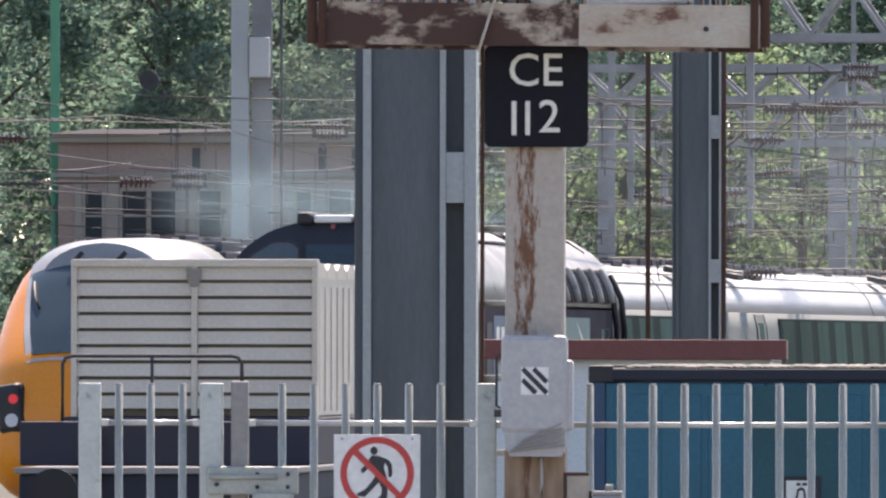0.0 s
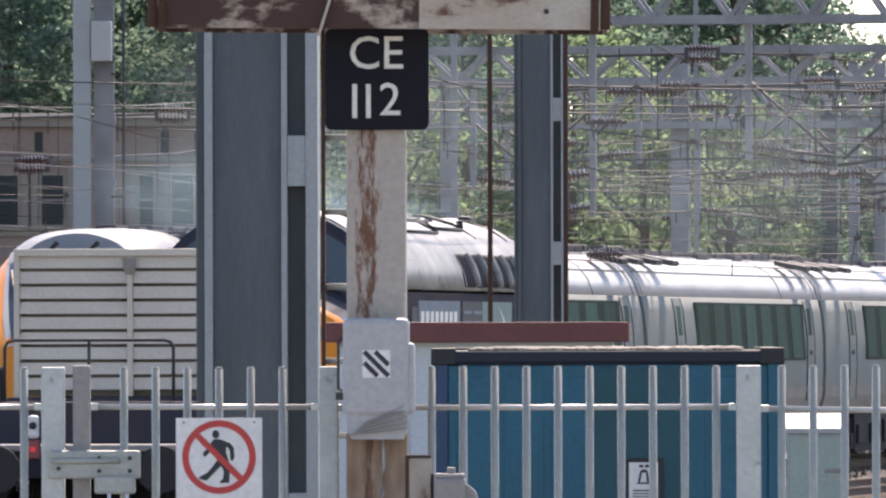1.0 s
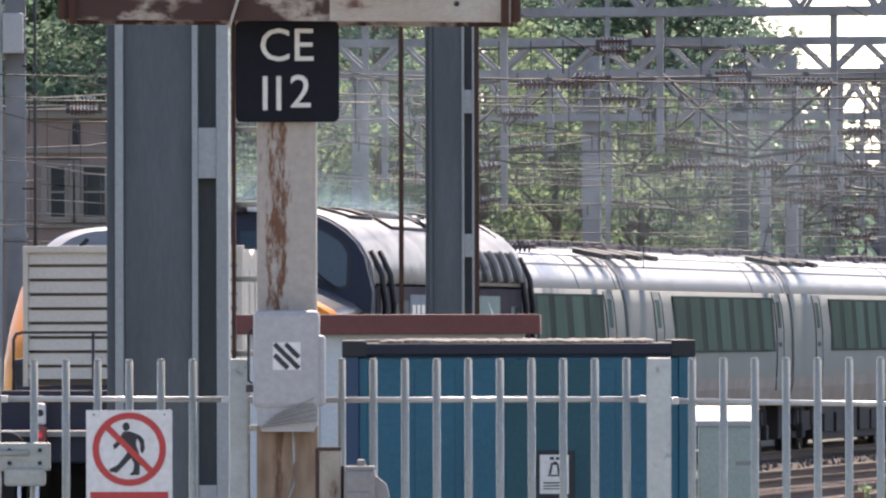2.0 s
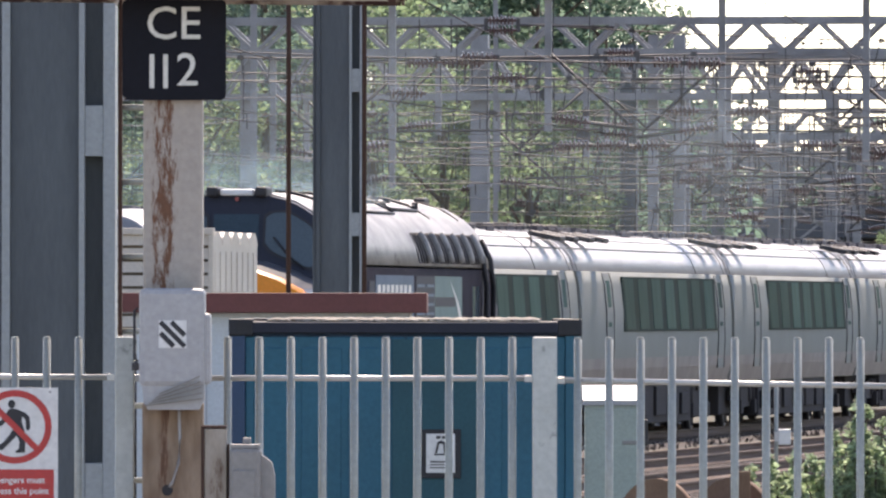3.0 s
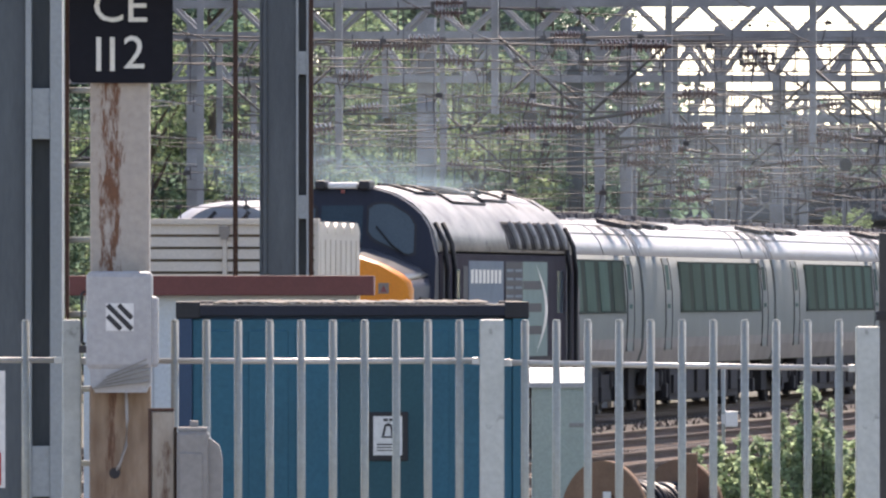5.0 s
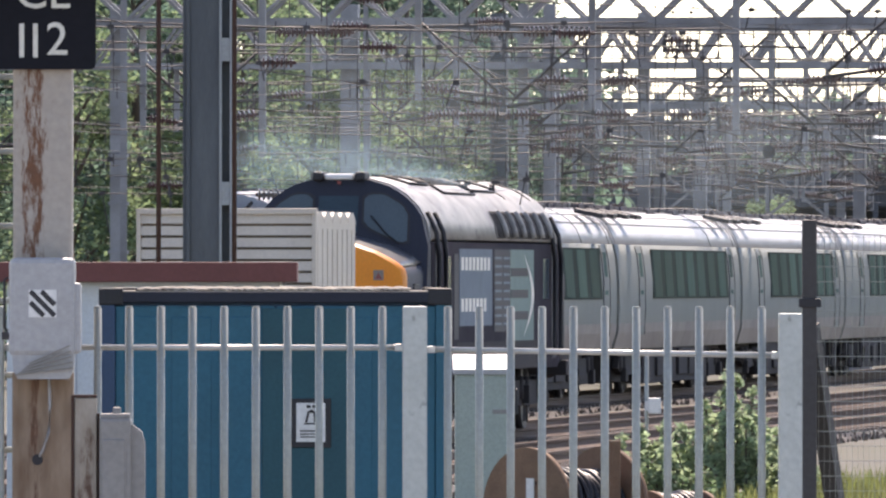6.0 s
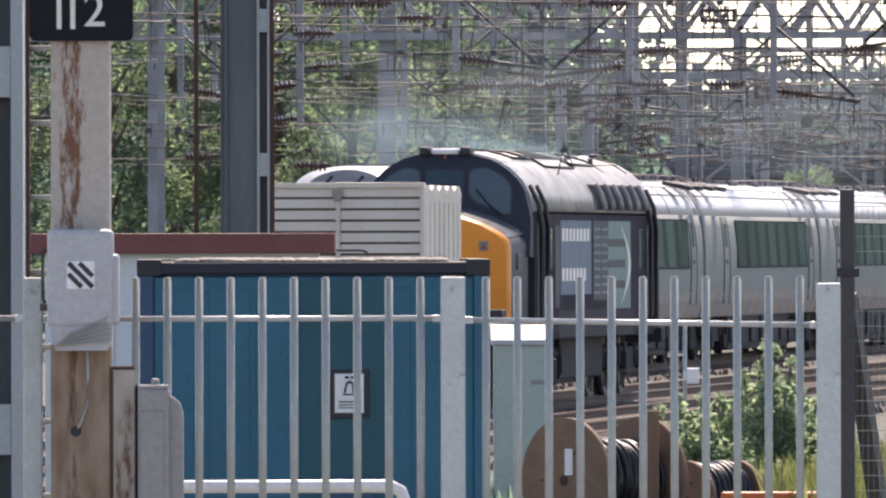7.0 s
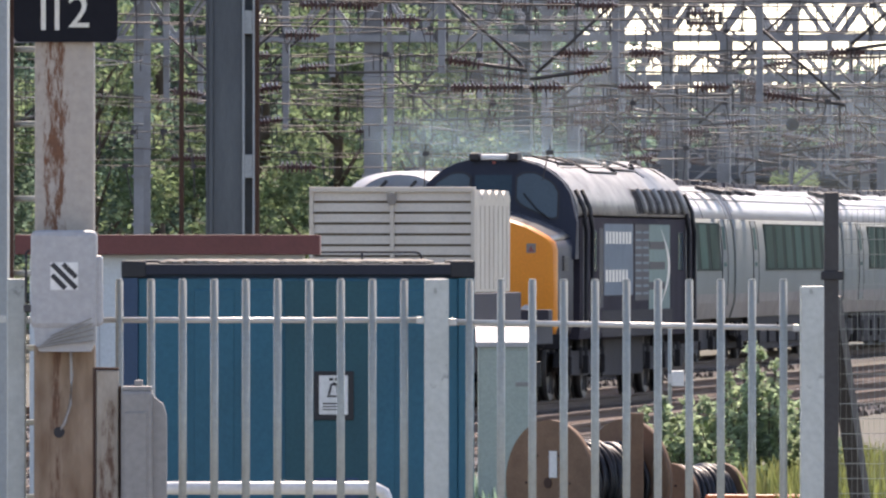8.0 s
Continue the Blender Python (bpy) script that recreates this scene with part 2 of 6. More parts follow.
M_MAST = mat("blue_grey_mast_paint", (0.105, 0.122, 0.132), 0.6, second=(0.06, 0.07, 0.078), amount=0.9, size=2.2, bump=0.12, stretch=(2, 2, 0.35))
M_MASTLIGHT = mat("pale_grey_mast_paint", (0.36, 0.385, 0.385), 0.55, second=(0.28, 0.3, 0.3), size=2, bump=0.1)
M_GANTRY = mat("galvanised_gantry_steel", (0.3, 0.305, 0.315), 0.6, 0.0, second=(0.15, 0.145, 0.145), amount=0.85, size=1.2, bump=0.1)
M_DARKSTEEL = mat("dark_weathered_steel", (0.07, 0.065, 0.065), 0.6, 0.4, size=2, bump=0.15)
M_WIRE = mat("tarnished_copper_wire", (0.1, 0.095, 0.095), 0.6, 0.0, second=(0.04, 0.035, 0.035), amount=0.9, bump=0, size=0.7, spec=0.2)
M_INSUL = mat("brown_glazed_insulator", (0.085, 0.03, 0.03), 0.28, bump=0, size=4, spec=0.4)
M_BLUE = mat("faded_blue_container_paint", (0.018, 0.14, 0.205), 0.55, second=(0.02, 0.115, 0.16), amount=0.8, size=1.3, bump=0.12,
             stain=(0.035, 0.08, 0.1), stain_at=0.7, stain_size=3, spec=0.3)
M_TEAL = mat("teal_door_panel_paint", (0.02, 0.105, 0.13), 0.6, second=(0.02, 0.08, 0.1), amount=0.8, size=1.6, bump=0.12, spec=0.3)
M_NAVY = mat("dark_blue_side_paint", (0.025, 0.07, 0.14), 0.6, size=2, bump=0.1)
M_CONTTOP = mat("grimy_roof_steel", (0.2, 0.17, 0.14), 0.8, second=(0.42, 0.38, 0.3), amount=0.9, size=6, bump=0.5)
M_CASTING = mat("black_corner_casting", (0.018, 0.018, 0.022), 0.6, size=8, bump=0.3)
M_REDROOF = mat("red_oxide_fascia_paint", (0.21, 0.06, 0.05), 0.65, second=(0.16, 0.05, 0.04), amount=0.7, size=2, bump=0.12)
M_HUT = mat("white_hut_cladding", (0.68, 0.72, 0.72), 0.6, second=(0.58, 0.62, 0.62), size=1, bump=0.1)
M_CABINET = mat("pale_green_cabinet_paint", (0.37, 0.43, 0.375), 0.5, second=(0.31, 0.37, 0.32), size=2, bump=0.08)
M_CABTOP = mat("white_cabinet_cap", (0.8, 0.8, 0.78), 0.4, size=3, bump=0.05)
M_DRUM = mat("weathered_drum_wood", (0.26, 0.15, 0.09), 0.85, second=(0.16, 0.09, 0.055), amount=0.8, size=3, bump=0.3, stretch=(1, 6, 1))
M_CABLE = mat("black_cable_sheath", (0.02, 0.02, 0.023), 0.45, bump=0.1, size=9, spec=0.4)
M_ORANGE = mat("orange_barrier_plastic", (0.8, 0.16, 0.03), 0.5, bump=0.03, size=3)
M_FLASK = mat("cream_louvre_paint", (0.7, 0.62, 0.51), 0.55, second=(0.6, 0.51, 0.41), amount=0.7, size=1.2, bump=0.1,
              stain=(0.34, 0.29, 0.22), stain_at=0.7, stain_size=2.4)
M_FLASKGAP = mat("shadow_gap_steel", (0.2, 0.16, 0.12), 0.9, size=3)
M_WAGON = mat("navy_wagon_deck", (0.03, 0.031, 0.05), 0.8, second=(0.042, 0.036, 0.04), amount=0.8, size=1, bump=0.3)
M_WAGONDARK = mat("navy_wagon_frame", (0.02, 0.024, 0.04), 0.75, size=1.5, bump=0.2)
M_YELLOW = mat("warning_yellow", (0.97, 0.31, 0.015), 0.4, second=(0.9, 0.265, 0.014), amount=0.5, size=1.5, bump=0.03)
M_LOCO = mat("dark_blue_grey_loco_paint", (0.022, 0.027, 0.045), 0.6, second=(0.03, 0.033, 0.045), amount=0.7, size=1.2, bump=0.05, spec=0.25)
M_LOCOSIDE = mat("dusty_plum_grey_loco_side", (0.058, 0.052, 0.066), 0.8, second=(0.036, 0.033, 0.044), amount=0.9, size=1.2, bump=0.06, spec=0.04)
# Dark loco paint with the sun's sheen put into a lighter grey base.
M_NOSESHEEN = mat("worn_shiny_nose_paint", (0.16, 0.16, 0.165), 0.32, second=(0.07, 0.072, 0.08), amount=0.8, size=2.5, bump=0.1)
M_LOCOROOF = mat("sooty_grey_loco_roof", (0.47, 0.46, 0.43), 0.55, second=(0.2, 0.195, 0.185), amount=0.9, size=2.2, bump=0.3, stain=(0.035, 0.035, 0.04), stain_soft=0.12, stain_at=0.58, stain_size=1.6, stretch=(1, 0.5, 1))
M_LOCOLOW = mat("grimy_underframe", (0.025, 0.023, 0.026), 0.9, second=(0.04, 0.034, 0.032), amount=0.5, size=1.5, bump=0.3)
M_PALEBLUE = mat("pale_blue_panel", (0.2, 0.255, 0.305), 0.7, size=3, bump=0.03, spec=0.15)
M_PALEGREEN = mat("pale_green_panel", (0.24, 0.34, 0.31), 0.7, size=3, bump=0.03, spec=0.15)
M_SCREEN = glass_mat("cab_glass", (0.1, 0.135, 0.155))
M_LEAF_BUSH = leaf_mat("pale_green_shrub_leaves", (0.29, 0.37, 0.22), (0.36, 0.41, 0.28), (1.25, 1.3, 1.25))
M_SCREENDARK = glass_mat("dark_raked_screen_glass", (0.05, 0.08, 0.1))
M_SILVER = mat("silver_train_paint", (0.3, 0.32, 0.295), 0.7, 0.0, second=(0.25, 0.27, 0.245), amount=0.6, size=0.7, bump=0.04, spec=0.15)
M_SILVERLOW = mat("road_dirt_on_silver", (0.3, 0.27, 0.25), 0.6, second=(0.2, 0.17, 0.16), amount=0.8, size=1.2, bump=0.1)
# Near-white base holds the sun's glare on the roof; the grey stains are dirt.
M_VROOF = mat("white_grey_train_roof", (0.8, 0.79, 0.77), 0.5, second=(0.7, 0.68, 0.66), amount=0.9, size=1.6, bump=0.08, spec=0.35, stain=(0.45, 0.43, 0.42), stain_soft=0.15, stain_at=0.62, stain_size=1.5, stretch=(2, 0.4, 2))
M_DOME = mat("grey_cab_dome", (0.3, 0.31, 0.32), 0.5, second=(0.22, 0.23, 0.24), amount=0.7, size=1.5, bump=0.05)
M_VGLASS = mat("green_tinted_glass", (0.058, 0.125, 0.112), 0.35, second=(0.038, 0.09, 0.08), amount=0.9, size=1.6, bump=0, spec=0.02, piece=0.25, stretch=(1, 2.0, 0.5))
M_VGLASS.node_tree.nodes["Principled BSDF"].inputs["IOR"].default_value = 1.12
M_BLIND = mat("window_pillar", (0.02, 0.045, 0.04), 0.7, size=2, bump=0, spec=0.05)
M_GANGWAY = mat("black_gangway_rubber", (0.015, 0.015, 0.016), 0.7, size=3)
M_LAMP = mat("clear_lamp_glass", (0.7, 0.72, 0.75), 0.12, size=3, bump=0)
M_TAIL = bpy.data.materials.new("red_tail_lamp_glow")
M_TAIL.use_nodes = True
M_TAIL.node_tree.nodes["Principled BSDF"].inputs["Base Color"].default_value = (0.7, 0.03, 0.04, 1)
M_TAIL.node_tree.nodes["Principled BSDF"].inputs["Emission Color"].default_value = (1, 0.05, 0.06, 1)
M_TAIL.node_tree.nodes["Principled BSDF"].inputs["Emission Strength"].default_value = 0.12
M_BRICK = mat("soft_red_brick_wall", (0.34, 0.25, 0.21), 0.9, second=(0.27, 0.19, 0.16), amount=0.8, size=0.5, bump=0.2, fine=9)
M_STONE = mat("pale_stone_dressing", (0.31, 0.27, 0.23), 0.85, size=0.8, bump=0.1)
M_SLATE = mat("slate_roof", (0.05, 0.05, 0.055), 1.0, size=1, bump=0.2)
M_DARKGLASS = glass_mat("old_window_glass", (0.03, 0.04, 0.05), 0.15)
M_FARDARK = mat("far_canopy_cladding", (0.06, 0.07, 0.09), 0.8, second=(0.04, 0.05, 0.06), amount=0.7, size=0.3, bump=0.1)
M_BARK = mat("grey_brown_bark", (0.12, 0.09, 0.065), 0.95, size=2, bump=0.5)
# Dark and mid greens are brightened and blued: distance haze put into the leaf colour.
M_LEAF_DARK = leaf_mat("dark_green_leaves", (0.105, 0.17, 0.13), (0.135, 0.195, 0.14))
M_LEAF_MID = leaf_mat("mid_green_leaves", (0.125, 0.19, 0.145), (0.155, 0.215, 0.155))
M_LEAF_LIGHT = leaf_mat("light_green_leaves", (0.15, 0.205, 0.11), (0.18, 0.225, 0.13))
M_GRASS = leaf_mat("yellow_green_weeds", (0.19, 0.22, 0.07), (0.26, 0.24, 0.11), (0.9, 0.95, 0.9))
M_SMOKE = smoke_mat("thin_blue_exhaust_haze", (0.32, 0.5, 0.58), 0.34)
# Added veil that pales the far background like hazy air; no exhaust.
M_AIRHAZE = smoke_mat("drifting_pale_exhaust_haze", (0.42, 0.53, 0.58), 0.2)


# ---- building helpers ----
def box(bm, x0, x1, y0, y1, z0, z1, bev=0.0, m=None):
    vs = [bm.verts.new((x, y, z)) for x in (x0, x1) for y in (y0, y1) for z in (z0, z1)]
    fs = [bm.faces.new([vs[i] for i in q]) for q in
          ((0, 1, 3, 2), (4, 6, 7, 5), (0, 4, 5, 1), (2, 3, 7, 6), (0, 2, 6, 4), (1, 5, 7, 3))]
    out = vs
    if bev:
        es = list({e for f in fs for e in f.edges})
        out = bmesh.ops.bevel(bm, geom=es, offset=bev, segments=2, profile=0.5, affect="EDGES", clamp_overlap=True)["verts"]
        out = list({*out, *(v for v in vs if v.is_valid)})
    if m is not None:
        for v in out:
            v.co = m @ v.co
    return bm


def rod(bm, a, b, r, n=8, r2=None):
    """A closed round bar from a to b."""
    a, b = Vector(a), Vector(b)
    q = (b - a).to_track_quat("Z", "Y")
    r2 = r if r2 is None else r2
    rings = []
    for c, rr in ((a, r), (b, r2)):
        rings.append([bm.verts.new(c + q @ Vector((rr * math.cos(i * math.tau / n), rr * math.sin(i * math.tau / n), 0))) for i in range(n)])
    for i in range(n):
        f = bm.faces.new((rings[0][i], rings[0][(i + 1) % n], rings[1][(i + 1) % n], rings[1][i]))
        f.smooth = n > 5
    bm.faces.new(rings[0][::-1])
    bm.faces.new(rings[1])
    return bm


def pipe(bm, pts, r, n=6):
    """A bent round bar through pts: one skin, so the bends stay closed."""
    pts = [Vector(p) for p in pts]
    rings = []
    for i, p in enumerate(pts):
        d = (pts[min(i + 1, len(pts) - 1)] - pts[max(i - 1, 0)]).normalized()
        q = d.to_track_quat("Z", "Y")
        rings.append([bm.verts.new(p + q @ Vector((r * math.cos(k * math.tau / n), r * math.sin(k * math.tau / n), 0))) for k in range(n)])
    for u, v in zip(rings, rings[1:]):
        o = min(range(n), key=lambda s: (v[s].co - u[0].co).length)
        for k in range(n):
            f = bm.faces.new((u[k], u[(k + 1) % n], v[(k + 1 + o) % n], v[(k + o) % n]))
            f.smooth = True
    bm.faces.new(rings[0][::-1])
    bm.faces.new(rings[-1])
    return bm


def strut(bm, a, b, w, d):
    """A square-section bar from a to b."""
    a, b = Vector(a), Vector(b)
    q = (b - a).to_track_quat("Z", "Y")
    r = [[bm.verts.new(c + q @ Vector((sx * w / 2, sy * d / 2, 0))) for sx, sy in ((-1, -1), (1, -1), (1, 1), (-1, 1))] for c in (a, b)]
    for i in range(4):
        bm.faces.new((r[0][i], r[0][(i + 1) % 4], r[1][(i + 1) % 4], r[1][i]))
    bm.faces.new(r[0][::-1])
    bm.faces.new(r[1])
    return bm


def loft(bm, sections, cap=True, smooth=True, closed=True):
    """Skin through sections of equally many points."""
    rings = [[bm.verts.new(p) for p in s] for s in sections]
    n = len(rings[0])
    faces = []
    for u, v in zip(rings, rings[1:]):
        for k in range(n if closed else n - 1):
            f = bm.faces.new((u[k], u[(k + 1) % n], v[(k + 1) % n], v[k]))
            f.smooth = smooth
            faces.append(f)
    if cap:
        bm.faces.new([bm.verts.new(p) for p in sections[0]][::-1])
        bm.faces.new([bm.verts.new(p) for p in sections[-1]])
    return faces


def prism(bm, outline, y0, y1):
    """A plate with an outline in x and z, from y0 to y1."""
    loft(bm, [[(x, y0, z) for x, z in outline], [(x, y1, z) for x, z in outline]], smooth=False)
    return bm


def mesh_of(name, bm, *materials):
    bmesh.ops.recalc_face_normals(bm, faces=bm.faces[:])
    me = bpy.data.meshes.new(name)
    bm.to_mesh(me)
    bm.free()
    for m in materials:
        me.materials.append(m)
    return me


def part(name, bm, material, parent, label="", at=None):
    """One mesh object under a thing or a part."""
    ms = material if isinstance(material, (list, tuple)) else (material,)
    ob = new(name, mesh_of(name, bm, *ms))
    ob.parent = parent
    if at is not None:
        ob.matrix_basis = at
    return tagged(ob, label)


def again(ob, m, parent=None):
    """The same part once more, sharing its mesh."""
    o = new(ob.name.split(".")[0], ob.data)
    o.parent = parent or ob.parent
    o.matrix_basis = m
    return o


def thing(name, label, category, at=None, group="", kind=""):
    ob = new(name)
    ob.empty_display_size = 0.2
    if at is not None:
        ob.matrix_basis = at
    return tagged(ob, label, category, group, kind)


def solid(name, bm, material, label, category="", kind="", at=None, group=""):
    ob = new(name, mesh_of(name, bm, *(material if isinstance(material, (list, tuple)) else (material,))))
    if at is not None:
        ob.matrix_basis = at
    return tagged(ob, label, category, group, kind)


def words(text, size, material, parent, at, name="lettering", label="", align="CENTER", bold=0.0):
    c = bpy.data.curves.new(name, "FONT")
    c.body, c.size, c.extrude, c.offset = text, size, 0.001, bold
    c.align_x, c.align_y = align, "CENTER"
    c.resolution_u = 3
    c.materials.append(material)
    ob = new(name, c)
    ob.parent = parent
    ob.matrix_basis = at
    return tagged(ob, label)


def B():
    return bmesh.new()


# ---- ground, platform and tracks ----
def line_a(y):
    """Centre of the flask train's track: a bend between two straights."""
    u = min(205, max(105, y)) - 150
    bend = -3.284 + 0.12388 * u + 5.8091e-4 * u * u - 3.7537e-6 * u ** 3
    return bend + (0.1529 * (y - 205) if y > 205 else 0.0484 * (y - 105) if y < 105 else 0)


def line_b(y):
    return -30.96 + 0.1457 * y          # centre of the silver train's track


TURN_B = -math.degrees(math.atan(0.1457))

bm = B()
bmesh.ops.create_grid(bm, x_segments=40, y_segments=40, size=2400)
for v in bm.verts:
    v.co.z = -0.25
solid("ground", bm, M_GROUND, "dry earth and stone ground of a railway yard", "ground", "structure")
bm = B()
box(bm, -9, 4.6, -14, 49.5, -0.3, 0.92, 0.03)
solid("platform", bm, M_CONCRETE, "grey concrete platform end behind the railings", "platform", "structure")


def track(line, y0, y1, label, seed):
    """Two rails on sleepers in a ballast bed along the line."""
    t = thing("railway_track", label, "track", kind="structure")
    ys = [y0 + 5 * i for i in range(int((y1 - y0) / 5) + 1)]

    def swept(bm, outline):
        loft(bm, [[(line(y) + x, y, z) for x, z in outline] for y in ys], smooth=False)
        return bm

    bm = swept(B(), [(-2.6, -0.3), (-1.6, -0.2), (1.6, -0.2), (2.6, -0.3)])
    rng = random.Random(seed)
    for i in range(7000):
        y = rng.uniform(y0 + 15, min(y1, y0 + 200))
        p = Vector((line(y) + rng.uniform(-2.2, 2.2), y, -0.2))
        s = rng.uniform(0.025, 0.06)
        vs = [bm.verts.new(p + Vector((math.cos(a) * s, math.sin(a) * s, h))) for a, h in ((0.3, -0.05), (2.3, -0.05), (4.4, -0.05), (rng.uniform(0, 6), s))]
        for q in ((0, 1, 3), (1, 2, 3), (2, 0, 3)):
            bm.faces.new([vs[k] for k in q])
    part("ballast_bed", bm, M_BALLAST, t)
    for s in (-0.753, 0.753):
        bm = swept(B(), [(s - 0.07, -0.159), (s + 0.07, -0.159), (s + 0.02, -0.13), (s + 0.012, -0.05), (s + 0.035, -0.04), (s + 0.035, -0.008), (s + 0.03, 0),
                         (s - 0.03, 0), (s - 0.035, -0.008), (s - 0.035, -0.04), (s - 0.012, -0.05), (s - 0.02, -0.13)])
        me = part("rail", bm, (M_RAILSIDE, M_RAIL), t, "rail with a polished head")
        for f in me.data.polygons:
            f.material_index = 1 if f.normal.z > 0.3 and f.center.z > -0.03 else 0
    bm = B()
    y = y0 + 0.3
    while y < y1 - 1:
        turn = -math.degrees(math.atan((line(y + 1) - line(y - 1)) / 2))
        box(bm, -1.25, 1.25, -0.13, 0.13, -0.3, -0.165, m=pose(line(y), y, 0, 0, 0, turn))
        y += 0.65
    tagged(part("sleepers", bm, M_SLEEPER, t), kind="stuff")
    return t


track(line_a, 60, 420, "ballasted track with shiny rails under the flask train", 5)
track(line_b, 70, 420, "ballasted track under the silver train", 6)
track(lambda y: line_a(y) + 3.7, 96, 420, "empty ballasted track in front of the trains", 8)


# ---- platform end: railings ----
def railing_bar(parent, x):
    bm = B()
    rod(bm, (0, 0, 0.98), (0, 0, 2.29), 0.0155, 10)
    rod(bm, (0, 0, 2.29), (0, 0, 2.298), 0.0155, 10, 0.011)
    return part("railing_bar", bm, M_GALV, parent, at=pose(x, 0, 0))


def railing_post(parent, x, w=0.094, top=2.298, material=None):
    bm = B()
    box(bm, -w / 2, w / 2, -w / 2, w / 2, 0.9, top, 0.006)
    return part("railing_post", bm, material or M_GALVPOST, parent, "square galvanised post", at=pose(x, 0, 0))


fence = thing("platform_railing", "galvanised steel railing of round upright bars across the platform end", "railing", at=pose(0, 46.4, -0.021))
fence.scale = (1.0087, 1.0087, 1.0087)
first = railing_bar(fence, 0)
bar_xs = [(363 + 56.0 * k - 784) / 450 for k in range(10)] + [(983 + 55.6 * k - 784) / 450 for k in range(11)]
bar_xs += [(-182 + 56.2 * k - 784) / 450 for k in range(6)] + [(-472 + 56.5 * k - 784) / 450 for k in range(3)]
first.matrix_basis = pose(bar_xs[0], 0, 0)
for x in bar_xs[1:]:
    again(first, pose(x, 0, 0))
for x, w in ((-1.34, 0.075), (0.312, 0.096), (1.79, 0.092), (-2.905, 0.085), (-2.425, 0.09)):
    railing_post(fence, x, w, 2.298 if x < 1 else 2.27)
railing_post(fence, -2.313, 0.068, 2.305, M_GREYBOX2)
for x0, x1, z0, z1 in ((-1.3, 0.262, 2.135, 2.135), (0.362, 1.745, 2.128, 2.105), (-2.28, -1.38, 2.142, 2.138), (-2.86, -2.47, 2.142, 2.142)):
    for dz in (0, -1.05):
        bm = B()
        rod(bm, (x0, 0, z0 + dz), (x1, 0, z1 + dz), 0.011, 8)
        for e, x in ((z0, x0), (z1, x1)):
            box(bm, x - 0.03, x + 0.03, -0.012, 0.012, e + dz - 0.014, e + dz + 0.014, 0.003)
        part("cross_rail", bm, M_GALVGLINT, fence, "thin zinc cross rail, sun glint put into a paler base")
bm = B()
box(bm, -2.44, -2.08, -0.09, -0.03, 1.86, 1.97, 0.008)
box(bm, -2.26, -2.10, -0.11, -0.02, 1.80, 1.87, 0.01)
rod(bm, (-2.43, -0.1, 1.93), (-2.16, -0.1, 1.93), 0.012)
gl = part("gate_latch", bm, M_GALV, fence, "steel gate latch box with a sliding bolt")
for x, z in ((-2.24, 1.94), (-2.12, 1.94), (-2.24, 1.89), (-2.12, 1.89), (-2.4, 1.9)):
    bm = B()
    rod(bm, (x, -0.09, z), (x, -0.105, z), 0.009, 6)
    part("bolt_head", bm, M_CASTING, gl)
bm = B()
pipe(bm, [(-2.2, -0.115, 1.8), (-2.2, -0.125, 1.74), (-2.16, -0.125, 1.72), (-2.13, -0.125, 1.74), (-2.13, -0.115, 1.8)], 0.008, 6)
box(bm, -2.205, -2.125, -0.14, -0.11, 1.66, 1.73, 0.008)
part("padlock", bm, M_LAMP, gl, "bright hanging padlock")

# prohibition notice hung on the railing
notice = thing("prohibition_notice", "white notice with red ring and bar over a black pictogram", "sign", at=pose(-1.786, 46.35, 1.862))
bm = B()
box(bm, -0.171, 0.171, -0.003, 0.003, -0.232, 0.232, 0.001)
part("plate", bm, M_SIGNWHITE, notice)
bm = B()
n = 48
loft(bm, [[(r * math.cos(i * math.tau / n), y, r * math.sin(i * math.tau / n) + 0.077) for i in range(n)] for r, y in ((0.146, -0.004), (0.146, -0.006), (0.12, -0.006), (0.12, -0.004), (0.146, -0.004))], cap=False, smooth=False)
part("ring", bm, M_SIGNRED, notice, "red ring")
bm = B()
box(bm, -0.135, 0.135, -0.0078, -0.0058, -0.012, 0.012, m=pose(0, 0, 0.077) @ pose(0, 0, 0, 0, 45, 0))
part("bar", bm, M_SIGNRED, notice, "red slanting bar")
FIGURE = [(-22, 74), (-33, 60), (-39, 45), (-68, 16), (-62, 0), (-52, 6), (-27, 32), (-20, 8), (-8, -12), (-26, -38), (-50, -66), (-83, -82), (-80, -92), (-52, -97), (-36, -82),
          (8, -36), (20, -62), (16, -90), (2, -102), (8, -108), (42, -106), (44, -60), (40, -15), (28, 22), (32, 44), (44, 28), (46, 0), (48, -14), (58, -16), (64, 2), (61, 40), (45, 57), (20, 68), (2, 74)]
bm = B()
prism(bm, [(0.00096 * a, 0.077 + 0.00096 * b) for a, b in FIGURE], -0.0034, -0.0052)
pg = part("pictogram", bm, M_SIGNBLACK, notice, "black walking pictogram")
bm = B()
prism(bm, [(-0.0125 + 0.0145 * math.cos(i * math.tau / 18), 0.167 + 0.017 * math.sin(i * math.tau / 18)) for i in range(18)], -0.0034, -0.0052)
part("dot", bm, M_SIGNBLACK, pg)
bm = B()
box(bm, -0.155, 0.155, -0.005, -0.003, -0.222, -0.092)
part("caption_panel", bm, M_SIGNRED, notice, "red caption panel")
for text, z in (("Passengers must", -0.135), ("not pass this point", -0.178)):
    words(text, 0.036, M_SIGNWHITE, notice, pose(0, -0.0058, z, 90, 0, 0), bold=0.0006)
